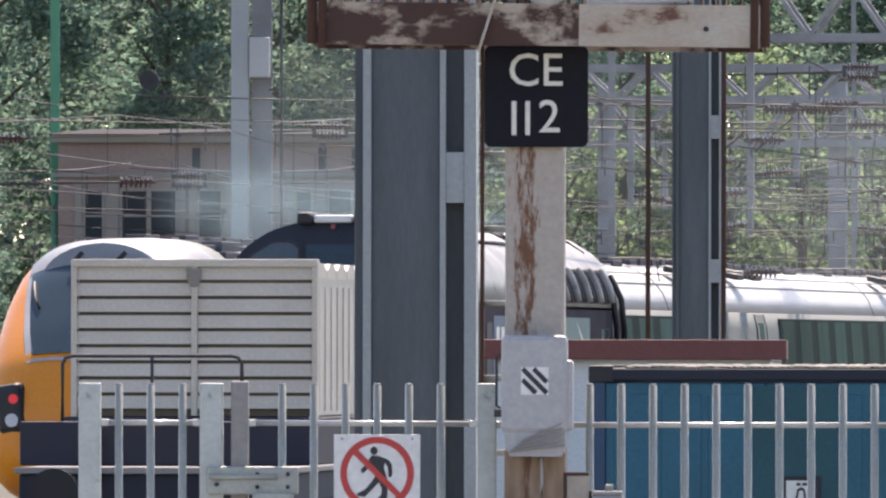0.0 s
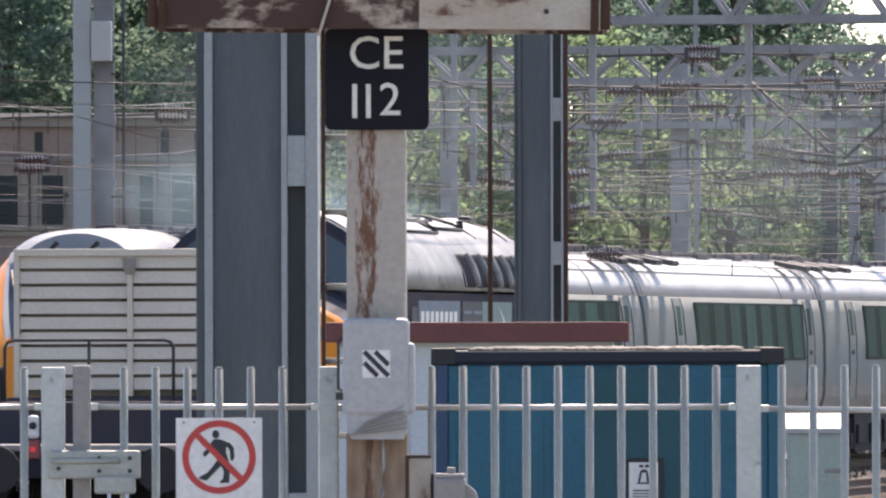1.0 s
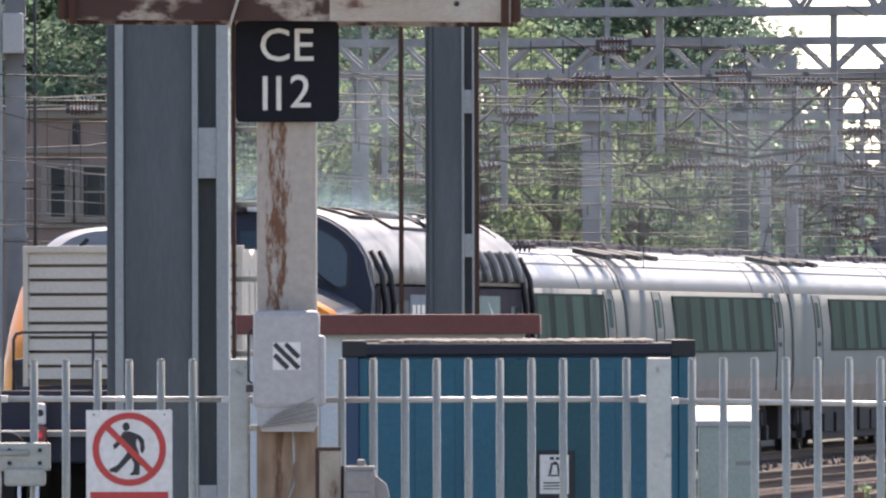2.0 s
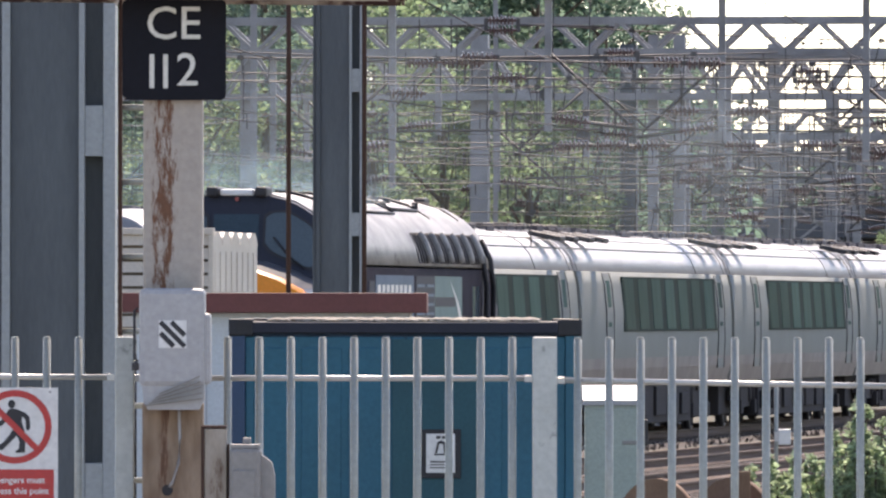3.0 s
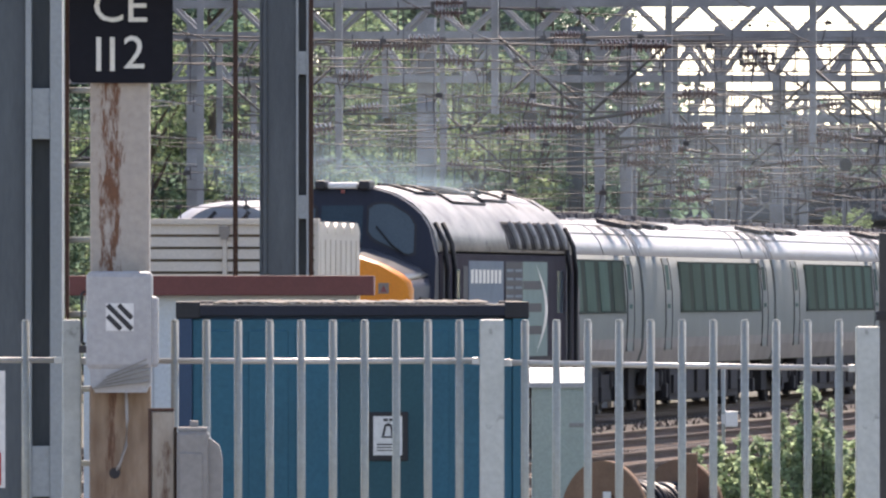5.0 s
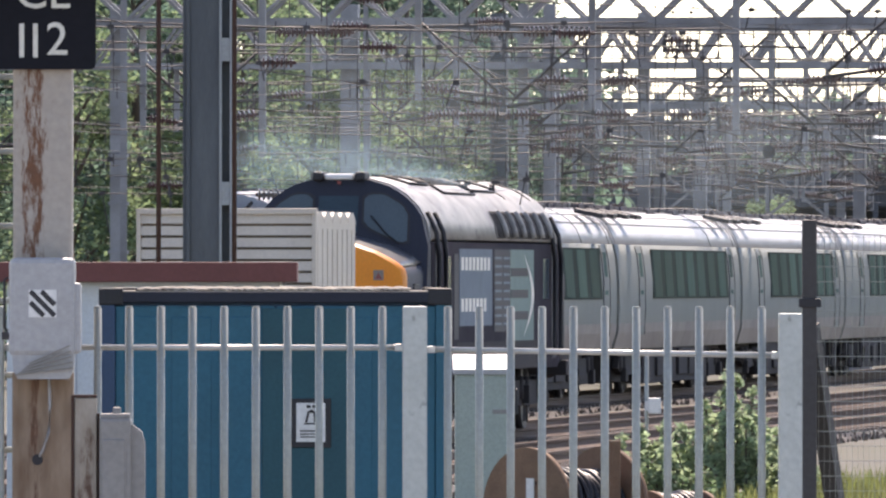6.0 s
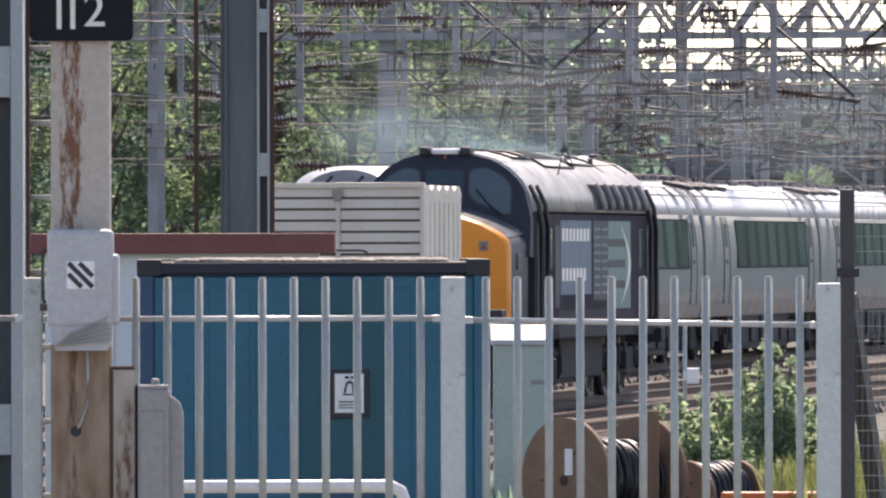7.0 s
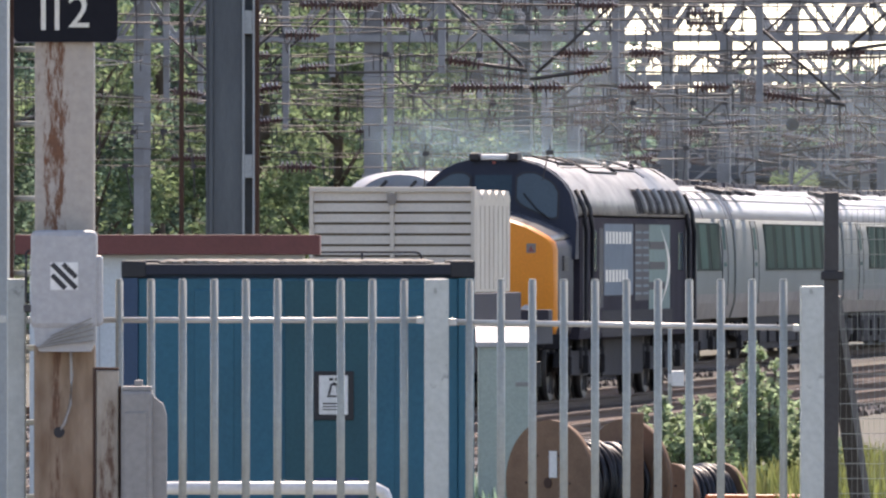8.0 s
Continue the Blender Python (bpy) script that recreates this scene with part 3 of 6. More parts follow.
for x in (-0.14, 0.14):
    for z in (0.215, -0.225):
        bm = B()
        rod(bm, (x, -0.0032, z), (x, -0.006, z), 0.005, 8)
        part("screw", bm, M_GREYBOX2, notice)

# ---- signal post with its number plate, ladder and landing ----
SP = pose(-1.158, 46.35, 0)
post = thing("signal_post", "white-painted square steel signal post with rust streaks", "signal post", at=SP)
bm = B()
box(bm, -0.12, 0.12, -0.12, 0.12, 0.9, 2.04, 0.012)
part("lower_shaft", bm, M_BROWNPOST, post, "rust-streaked ochre lower shaft")
bm = B()
box(bm, -0.117, 0.117, -0.117, 0.117, 2.04, 5.2, 0.012)
part("upper_shaft", bm, M_WHITEPOST, post)
bm = B()
pipe(bm, [(0.025, -0.13, 2.03), (0.03, -0.14, 1.9), (0.025, -0.14, 1.8), (0.0, -0.135, 1.72), (-0.02, -0.11, 1.69)], 0.006)
part("cable", bm, M_GREYBOX, post, "thin grey cable")
bm = B()
rod(bm, (-0.02, -0.1, 1.69), (-0.02, -0.125, 1.69), 0.022, 14)
part("cable_hole", bm, M_CASTING, post, "dark cable entry hole")
ladder = thing("signal_ladder", "dark steel ladder up the back of the signal post", "ladder", at=pose(-1.375, 46.55, 0))
for x in (0, 0.3):
    bm = B()
    box(bm, x - 0.008, x + 0.008, -0.03, 0.03, 0.9, 5.2, 0.002)
    part("stile", bm, M_RUST, ladder)
k = 0
z = 1.13
while z < 5.2:
    bm = B()
    rod(bm, (0, 0, z), (0.3, 0, z), 0.012)
    part("rung", bm, M_GALV, ladder)
    z += 0.297

plate = thing("number_plate", "black signal number plate with white characters on the post", "sign", at=pose(-1.152, 46.2, 3.432))
bm = B()
prism(bm, [(sx * 0.18 + 0.025 * math.cos(radians(a)), sz * 0.175 + 0.025 * math.sin(radians(a)))
           for sx, sz, a0 in ((1, 1, 0), (-1, 1, 90), (-1, -1, 180), (1, -1, 270)) for a in (a0, a0 + 22.5, a0 + 45, a0 + 67.5, a0 + 90)], -0.006, 0.006)
part("plate", bm, M_BLACKSIGN, plate)
words("CE", 0.185, M_WHITELETTER, plate, pose(-0.003, -0.008, 0.098, 90, 0, 0), bold=0.0005)
words("2", 0.185, M_WHITELETTER, plate, pose(0.052, -0.008, -0.086, 90, 0, 0), "digit", bold=0.0005)
for x in (-0.088, -0.034):
    bm = B()
    box(bm, x - 0.0095, x + 0.0095, -0.0085, -0.0065, -0.153, -0.019)
    part("digit", bm, M_WHITELETTER, plate, "white digit one")
bm = B()
box(bm, -0.05, 0.05, 0.008, 0.05, -0.15, 0.15, 0.004)
part("bracket", bm, M_RUST, plate)

box_ = thing("signal_telephone_box", "light grey plastic lineside box with a hazard-striped label on the post", "equipment box", at=pose(-1.15, 46.12, 2.01))
bm = B()
box(bm, -0.135, 0.125, -0.09, 0.09, 0.09, 0.478, 0.022)
part("hood", bm, M_GREYBOX, box_)
bm = B()
box(bm, 0.1, 0.147, -0.07, 0.09, 0.1, 0.38, 0.015)
part("side_cover", bm, M_GREYBOX, box_)
bm = B()
prism(bm, [(-0.118, 0.03), (-0.1, 0.0), (0.1, 0.0), (0.12, 0.04), (0.12, 0.12), (-0.125, 0.12)], -0.08, 0.09)
part("base", bm, M_GREYBOX, box_)
bm = B()
for i in range(5):
    box(bm, -0.11 + 0.012 * i, 0.115, -0.097, -0.078, -0.003, 0.003, m=pose(0, 0, 0.03 + 0.014 * i) @ pose(0, 0, 0, 0, -7 - 4.2 * i, 0))
part("louvre", bm, M_GREYBOX2, box_, "slanting moulded louvres")
bm = B()
box(bm, -0.058, 0.052, -0.093, -0.0895, 0.243, 0.352)
lab = part("hazard_label", bm, M_SIGNWHITE, box_, "white label with black diagonal stripes")
for i, (a, b) in enumerate((((-0.5, 0.05), (0.05, -0.5)), ((-0.5, 0.5), (0.5, -0.5)), ((-0.05, 0.5), (0.5, -0.05)))):
    a, b = Vector((*a, 0)) * 0.096, Vector((*b, 0)) * 0.096
    s = Vector((0.0068, 0.0068, 0))
    bm = B()
    prism(bm, [(p.x - 0.003, p.y + 0.2975) for p in (a - s, b - s, b + s, a + s)], -0.0935, -0.0945)
    part("stripe", bm, M_SIGNBLACK, lab)
bm = B()
pipe(bm, [(-0.14, -0.03, 0.4), (-0.155, -0.03, 0.39), (-0.155, -0.03, 0.2), (-0.14, -0.03, 0.19)], 0.006)
box(bm, -0.165, -0.13, -0.05, 0.0, 0.155, 0.185, 0.004)
part("latch", bm, M_DARKSTEEL, box_, "dark latch handle")

landing = thing("signal_landing", "rusted cream steel landing frame round the signal post", "landing", at=pose(-1.15, 46.0, 3.628, 0, 0.5, 0))
for x0, x1, m, lb in ((-0.87, 0.17, M_RUSTBEAM, "channel with heavy rust over cream paint"), (0.17, 0.89, M_CREAMBEAM, "cream-painted channel with rusty edges")):
    bm = B()
    prism(bm, [(0, 0), (-0.07, 0), (-0.07, 0.012), (-0.012, 0.02), (-0.012, 0.145), (-0.07, 0.153), (-0.07, 0.165), (0, 0.165)], x0, x1)
    part("front_channel", bm, m, landing, lb, at=pose(0, -0.012, 0, 0, 0, -90))
bm = B()
box(bm, -0.87, 0.89, 0.75, 0.76, 0.0, 0.165, 0.003)
part("rear_channel", bm, M_RUSTBEAM, landing)
for x in (-0.88, 0.9):
    bm = B()
    box(bm, x - 0.006, x + 0.006, -0.012, 0.76, 0.0, 0.165, 0.003)
    part("side_channel", bm, M_RUST, landing)
    bm = B()
    rod(bm, (x, 0.0, 0.0), (x, 0.0, 1.1), 0.022)
    part("handrail_post", bm, M_RUST, landing)
for x in (-0.84, 0.86):
    bm = B()
    rod(bm, (x, -0.02, -0.02), (x, -0.02, 1.1), 0.016)
    part("handrail_post", bm, M_RUST, landing)
bm = B()
for i in range(34):
    box(bm, -0.86 + i * 0.052, -0.854 + i * 0.052, 0.0, 0.75, 0.168, 0.2)
part("grating", bm, M_RUST, landing, "open steel grating")
bm = B()
strut(bm, (-0.225, -0.03, -0.03), (-0.155, -0.03, 0.2), 0.025, 0.01)
part("strap", bm, M_STRAP, landing, "pale slanting strap")
bm = B()
for x, z in ((0.67, 0.07),):
    rod(bm, (x, -0.01, z), (x, -0.02, z), 0.011, 10)
part("bolt", bm, M_CASTING, landing)
bm = B()
bmesh.ops.create_uvsphere(bm, u_segments=14, v_segments=8, radius=0.09, matrix=pose(0.04, 0.03, 0.23))
rod(bm, (0.2, 0.0, 0.175), (0.62, 0.02, 0.185), 0.02)
part("cable_coil", bm, M_GREYBOX, landing, "coiled grey cable on the grating")

# trackside phone pedestal
ped = thing("lineside_pedestal", "grey cast pedestal box with a rusty edged angle post", "equipment box", at=pose(-0.88, 45.6, 0.92))
bm = B()
box(bm, -0.138, -0.05, -0.035, 0.05, 0.0, 1.02, 0.004)
part("angle_post", bm, M_ANGLE, ped)
bm = B()
box(bm, -0.15, -0.138, -0.045, 0.05, 0.0, 1.03, 0.003)
part("rusty_flange", bm, M_RUST, ped, "rusted flange")
bm = B()
box(bm, -0.15, -0.05, -0.038, 0.052, 1.021, 1.033, 0.002)
part("rusty_cap", bm, M_RUST, ped, "rusted top edge")
bm = B()
box(bm, -0.049, -0.04, -0.02, 0.05, 0.0, 0.96, 0.002)
part("edge_strip", bm, M_RUST, ped)
bm = B()
box(bm, -0.039, 0.085, -0.09, 0.08, 0.3, 0.945, 0.016)
part("case", bm, M_GREYBOX2, ped)
bm = B()
prism(bm, [(0.085, 0.26), (0.13, 0.28), (0.138, 0.32), (0.138, 0.84), (0.125, 0.89), (0.085, 0.92)], -0.06, 0.06)
part("side_case", bm, M_GREYBOX2, ped)
bm = B()
box(bm, -0.028, 0.062, -0.098, -0.088, 0.45, 0.86, 0.006)
part("lid", bm, M_GREYBOX2, ped)
bm = B()
box(bm, 0.012, 0.045, -0.05, 0.0, 0.957, 0.985, 0.006)
box(bm, -0.035, 0.08, -0.08, 0.06, 0.943, 0.96, 0.004)
part("cap", bm, M_GREYBOX2, ped)
bm = B()
rod(bm, (0.05, 0, 0.0), (0.05, 0, 0.3), 0.05, 12)
part("foot", bm, M_GREYBOX2, ped)

# low white barrier beyond the railing
bar = thing("low_barrier", "low white-painted tubular barrier on the platform end", "barrier", at=pose(-0.37, 48.2, 0.92))
bm = B()
pipe(bm, [(-0.5, 0, 0), (-0.5, 0, 0.44), (-0.48, 0, 0.49), (-0.44, 0, 0.51), (0.44, 0, 0.51), (0.48, 0, 0.49), (0.5, 0, 0.44), (0.5, 0, 0)], 0.028, 10)
part("tube", bm, M_CABTOP, bar)


# ---- steel masts ----
def mast(name, x, y, w, h, label, slot=0.16, depth=0.4, first_plate=1.3, step=1.35, plate_h=0.25):
    """Two channels joined by batten plates, seen on the web of one channel with the slot beside it."""
    t = thing(name, label, "mast", at=pose(x, y, -0.25))
    web = w * 0.7
    bm = B()
    box(bm, -w / 2, -w / 2 + w * 0.07, -depth / 2 + 0.05, depth / 2, 0, h, 0.006)
    part("outer_flange", bm, M_MAST, t)
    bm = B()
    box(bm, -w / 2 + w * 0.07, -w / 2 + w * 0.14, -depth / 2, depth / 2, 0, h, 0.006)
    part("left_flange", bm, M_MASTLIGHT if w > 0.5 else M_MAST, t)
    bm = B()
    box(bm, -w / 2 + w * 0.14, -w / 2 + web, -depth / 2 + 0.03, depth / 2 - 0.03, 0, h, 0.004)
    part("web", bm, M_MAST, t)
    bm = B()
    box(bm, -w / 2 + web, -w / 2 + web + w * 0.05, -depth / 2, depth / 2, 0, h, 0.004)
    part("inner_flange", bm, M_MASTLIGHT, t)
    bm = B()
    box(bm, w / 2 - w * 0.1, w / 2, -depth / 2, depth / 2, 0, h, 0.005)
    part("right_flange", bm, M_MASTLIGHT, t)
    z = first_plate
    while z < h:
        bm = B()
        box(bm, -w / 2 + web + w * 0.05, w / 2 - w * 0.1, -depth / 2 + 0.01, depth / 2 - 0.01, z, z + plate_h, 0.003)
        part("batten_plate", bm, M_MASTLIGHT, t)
        z += step
    bm = B()
    box(bm, -w / 2 + web, w / 2 - w * 0.1, -depth / 2 + 0.13, -depth / 2 + 0.15, 0, h)
    part("back_plate", bm, M_MAST, t)
    bm = B()
    box(bm, -w * 0.75, w * 0.75, -depth * 0.8, depth * 0.8, 0, 0.3, 0.02)
    part("foundation", bm, M_CONCRETE, t)
    return t


mast("overhead_line_mast", -2.105, 60, 0.625, 9.0, "broad blue-grey steel mast of two joined channels", first_plate=1.61, step=1.83, plate_h=0.26)
mast("overhead_line_mast", -1.085, 100, 0.445, 10.5, "tall blue-grey steel mast beyond the hut", first_plate=0.83, step=1.23, plate_h=0.2, depth=0.3)
for x in (-1.5, -0.86):
    bm = B()
    rod(bm, (0, 0, -0.25), (0, 0, 10.3), 0.021, 8)
    solid("tension_rod", bm, M_RUST, "thin rusty vertical tension rod beside the mast", "rod", at=pose(x, 99, 0), group="rods at the mast")

# ---- blue container ----
con = thing("shipping_container", "faded blue steel container with black corner castings", "container", at=pose(-0.417, 81, -0.25))
W2, H = 1.22, 2.595
bm = B()
box(bm, -W2 + 0.02, W2 - 0.02, 0.08, 6.04, 0.16, H - 0.05)
part("body", bm, M_NAVY, con)
bm = B()
for i in range(22):
    y = 0.3 + i * 0.26
    box(bm, -W2, -W2 + 0.03, y, y + 0.13, 0.2, H - 0.12, 0.012)
    box(bm, W2 - 0.03, W2, y, y + 0.13, 0.2, H - 0.12, 0.012)
part("side_corrugation", bm, M_NAVY, con)
for s in (-1, 1):
    bm = B()
    x0, x1 = sorted((s * W2, s * (W2 - 0.11)))
    box(bm, x0, x1, 0.0, 0.12, 0.1, H - 0.1, 0.006)
    part("corner_post", bm, M_BLUE if s > 0 else M_NAVY, con)
bm = B()
box(bm, -W2 + 0.1, W2 - 0.1, -0.005, 0.1, H - 0.1, H - 0.025, 0.006)
part("header_rail", bm, M_WAGONDARK, con, "dark grimy top rail")
bm = B()
box(bm, -W2, W2, 0.0, 0.1, 0.0, 0.16, 0.006)
part("sill_rail", bm, M_DARKSTEEL, con)
for s in (-1, 1):
    for y in (0.0, 5.88):
        for z in (0.0, H - 0.118):
            bm = B()
            x0, x1 = sorted((s * (W2 + 0.005), s * (W2 - 0.165)))
            box(bm, x0, x1, y - 0.012, y + 0.178, z, z + 0.118, 0.01)
            c = part("corner_casting", bm, M_CASTING, con, "black slotted corner casting")
for s in (-1, 1):
    bm = B()
    x0, x1 = (-W2 + 0.112, -0.006) if s < 0 else (0.006, W2 - 0.112)
    box(bm, x0, x1, 0.02, 0.07, 0.165, H - 0.125, 0.006)
    d = part("door", bm, M_BLUE, con, "blue steel door leaf")
    n = 3
    for i in range(n):
        a = x0 + 0.06 + i * (x1 - x0 - 0.12) / n
        b = a + (x1 - x0 - 0.12) / n - 0.05
        bm = B()
        box(bm, a, b, 0.01, 0.03, 0.26, H - 0.2, 0.008)
        part("door_panel", bm, M_BLUE, d)
bm = B()
box(bm, -0.09, 0.5, 0.0, 0.012, 0.18, H - 0.14, 0.004)
part("locking_cover", bm, M_TEAL, con, "darker teal plate over the door seam")
bm = B()
box(bm, 0.12, 0.42, -0.02, 0.004, 0.85, 1.09, 0.008)
part("lock_box", bm, M_NAVY, con, "lock box")
bm = B()
box(bm, 0.11, 0.385, -0.014, -0.001, 1.49, 1.83, 0.005)
f = part("notice_frame", bm, M_CASTING, con, "black frame with a white paper notice")
bm = B()
box(bm, 0.145, 0.345, -0.018, -0.0145, 1.53, 1.8)
s = part("paper", bm, M_SIGNWHITE, f)
bm = B()
for x0, x1, z0, z1 in ((0.215, 0.245, 1.765, 1.785), (0.255, 0.29, 1.765, 1.785), (0.2, 0.3, 1.65, 1.662), (0.17, 0.32, 1.6, 1.61), (0.17, 0.32, 1.58, 1.588), (0.17, 0.29, 1.56, 1.568)):
    box(bm, x0, x1, -0.0205, -0.0185, z0, z1)
prism(bm, [(0.205, 1.665), (0.222, 1.74), (0.25, 1.755), (0.275, 1.74), (0.285, 1.665), (0.268, 1.665), (0.262, 1.73), (0.235, 1.73), (0.222, 1.665)], -0.0205, -0.0185)
part("print", bm, M_SIGNBLACK, f)
bm = B()
box(bm, -W2 + 0.03, W2 - 0.03, 0.05, 6.0, H - 0.055, H - 0.02)
part("roof", bm, M_CONTTOP, con, "grimy roof sheet")
bm = B()
rng = random.Random(3)
for i in range(260):
    x, y, r = rng.uniform(-0.95, 0.9), rng.uniform(0.1, 1.5), rng.uniform(0.015, 0.06)
    bmesh.ops.create_icosphere(bm, subdivisions=1, radius=r, matrix=pose(x, y, H - 0.012) @ Matrix.Diagonal((1.5, 1.2, 0.45, 1)))
tagged(part("roof_debris", bm, M_CONTTOP, con, "leaf litter and rust scale"), kind="stuff")
for x in (0.30,):
    bm = B()
    rod(bm, (x, -0.01, 2.02), (x, -0.03, 2.02), 0.012, 8)
    part("padlock", bm, M_LAMP, con, "bright padlock")

# ---- hut with a red roof edge ----
hut = thing("relay_hut", "small white hut with a red-oxide flat roof edge", "hut", at=pose(-1.48, 91, -0.25))
bm = B()
box(bm, -1.08, 1.05, 0, 3.0, 0, 2.66, 0.01)
part("wall", bm, M_HUT, hut)
bm = B()
box(bm, -1.19, 1.18, -0.16, 3.15, 2.635, 2.79, 0.008)
part("roof", bm, M_REDROOF, hut, "red-oxide painted roof fascia")
bm = B()
for i in range(6):
    box(bm, -0.9 + i * 0.36, -0.892 + i * 0.36, -0.004, 0.004, 0.05, 2.6)
part("cladding_joint", bm, M_GREYBOX, hut)

# ---- lineside cabinet ----
cab = thing("lineside_cabinet", "pale green steel lineside cabinet with a bright white cap", "cabinet", at=pose(1.435, 113, -0.25))
bm = B()
box(bm, -0.28, 0.28, 0, 0.5, 0, 1.74, 0.008)
part("case", bm, M_CABINET, cab)
bm = B()
prism(bm, [(-0.3, 1.74), (0.26, 1.74), (0.26, 1.78), (-0.3, 1.78)], -0.03, 0.55)
part("eave", bm, M_GREYBOX, cab)
bm = B()
loft(bm, [[(-0.3, -0.03, 1.782), (0.25, -0.03, 1.782), (0.25, -0.03, 1.79), (-0.3, -0.03, 1.79)], [(-0.3, 0.5, 1.782), (0.25, 0.5, 1.782), (0.25, 0.5, 1.93), (-0.3, 0.5, 1.93)]], smooth=False)
part("cap", bm, M_CABTOP, cab, "sloping white cap")
bm = B()
box(bm, -0.26, 0.26, -0.012, 0.0, 0.1, 1.7, 0.004)
part("door", bm, M_CABINET, cab)
bm = B()
box(bm, 0.08, 0.24, -0.022, -0.012, 1.36, 1.4, 0.003)
part("vent", bm, M_GREYBOX2, cab)
bm = B()
box(bm, 0.28, 0.33, 0.1, 0.2, 1.35, 1.6, 0.01)
part("hinge_box", bm, M_DARKSTEEL, cab)


# ---- cable drums ----
def cable_drum(r, width, core, at, label):
    t = thing("cable_drum", label, "cable drum", at=at, group="cable drums")
    for y in (-width / 2, width / 2):
        bm = B()
        rod(bm, (0, y - 0.03, 0), (0, y + 0.03, 0), r, 40)
        fl = part("flange", bm, M_DRUM, t, "weathered wooden disc")
        for i in range(6):
            bm = B()
            a = i * math.tau / 6
            rod(bm, (math.cos(a) * r * 0.5, y - 0.045, math.sin(a) * r * 0.5), (math.cos(a) * r * 0.5, y + 0.045, math.sin(a) * r * 0.5), 0.012, 6)
            part("bolt", bm, M_RUST, fl)
        bm = B()
        rod(bm, (0, y - 0.04, 0), (0, y + 0.04, 0), 0.05, 14)
        part("hub", bm, M_RUST, fl)
    bm = B()
    k = int(width / 0.075)
    n, q = 36, 6
    step = (width - 0.12) / k / n
    for lay in range(3):
        rows = []
        for a in range(n * k + 1):
            u = a / n + lay * 0.35
            rr = core + 0.02 * lay + 0.022 * math.sin(u * 5.3 + lay) + 0.012 * math.sin(u * 13.1)
            yy = -width / 2 + 0.07 + a * step + 0.05 * math.sin(u * 3.1 + lay * 2)
            yy = max(-width / 2 + 0.065, min(width / 2 - 0.065, yy))
            rows.append([((rr + 0.026 * math.cos(b * math.tau / q)) * math.cos(a * math.tau / n), yy + 0.026 * math.sin(b * math.tau / q),
                          (rr + 0.026 * math.cos(b * math.tau / q)) * math.sin(a * math.tau / n)) for b in range(q)])
        loft(bm, rows, cap=False)
    part("cable_winding", bm, M_CABLE, t, "glossy black cable wound in turns")
    bm = B()
    rod(bm, (0, -width / 2, 0), (0, width / 2, 0), core - 0.012, 24)
    part("barrel", bm, M_DRUM, t)
    return t


d = cable_drum(0.57, 0.95, 0.3, pose(2.09, 106.0, 0.32, 0, 0, -48), "large weathered wooden cable drum wound with black cable")
bm = B()
box(bm, 0.02, 0.12, -0.515, -0.507, 0.05, 0.29)
part("paper_label", bm, M_SIGNWHITE, d, "faded paper label")
cable_drum(0.36, 0.62, 0.27, pose(3.1, 107.4, 0.11, 0, 0, -48), "smaller wooden cable drum wound with black cable")
pst = B()
box(pst, -0.06, 0.06, -0.06, 0.06, -0.42, 0.78, 0.01)
solid("timber_post", pst, M_DRUM, "short weathered timber post between the cable drums", "post", at=pose(2.52, 105.9, 0.17))
bm = B()
box(bm, -0.55, 0.55, -0.05, 0.05, 0.14, 0.26, 0.02)
box(bm, -0.5, -0.4, -0.12, 0.12, -0.25, 0.14, 0.02)
box(bm, 0.4, 0.5, -0.12, 0.12, -0.25, 0.14, 0.02)
solid("barrier_board", bm, M_ORANGE, "orange plastic barrier board lying low behind the railing", "barrier", at=pose(3.65, 104.5, -0.02))

mk = thing("marker_box", "small white box on a thin post at the track side", "marker", at=pose(4.09, 150, -0.25))
bm = B()
rod(bm, (-0.1, 0.05, 0), (-0.1, 0.05, 1.75), 0.025, 8)
part("post", bm, M_GALV, mk)
bm = B()
box(bm, -0.08, 0.08, -0.08, 0.06, 0.94, 1.14, 0.01)
box(bm, -0.125, -0.075, 0.02, 0.08, 0.98, 1.1)
part("case", bm, M_SIGNWHITE, mk)

# ---- welded mesh fence ----
mf = thing("mesh_fence", "tall welded wire mesh fence on dark posts with a slanting brace", "fence", at=pose(0, 52, 0.0))
bm = B()
box(bm, 2.075, 2.14, -0.03, 0.03, -0.25, 2.67, 0.005)
part("post", bm, M_DARKSTEEL, mf)
bm = B()
strut(bm, (2.11, 0.05, 2.2), (2.5, 0.9, -0.25), 0.07, 0.07)
part("brace", bm, M_DARKSTEEL, mf)
bm = B()
box(bm, 4.1, 4.16, -0.03, 0.03, -0.25, 2.67, 0.005)
part("post", bm, M_DARKSTEEL, mf)
bm = B()
box(bm, 2.06, 2.16, -0.04, -0.03, 2.28, 2.32, 0.003)
part("clamp", bm, M_CASTING, mf)
bm = B()
z = 0.0
while z < 2.6:
    rod(bm, (2.1, 0, z), (4.13, 0, z), 0.0016, 3)
    z += 0.0665
x = 2.15
while x < 4.1:
    rod(bm, (x, 0.003, -0.2), (x, 0.003, 2.6), 0.001, 3)
    x += 0.0125 * 2
part("wire_mesh", bm, M_GALV, mf, "fine welded wire mesh")


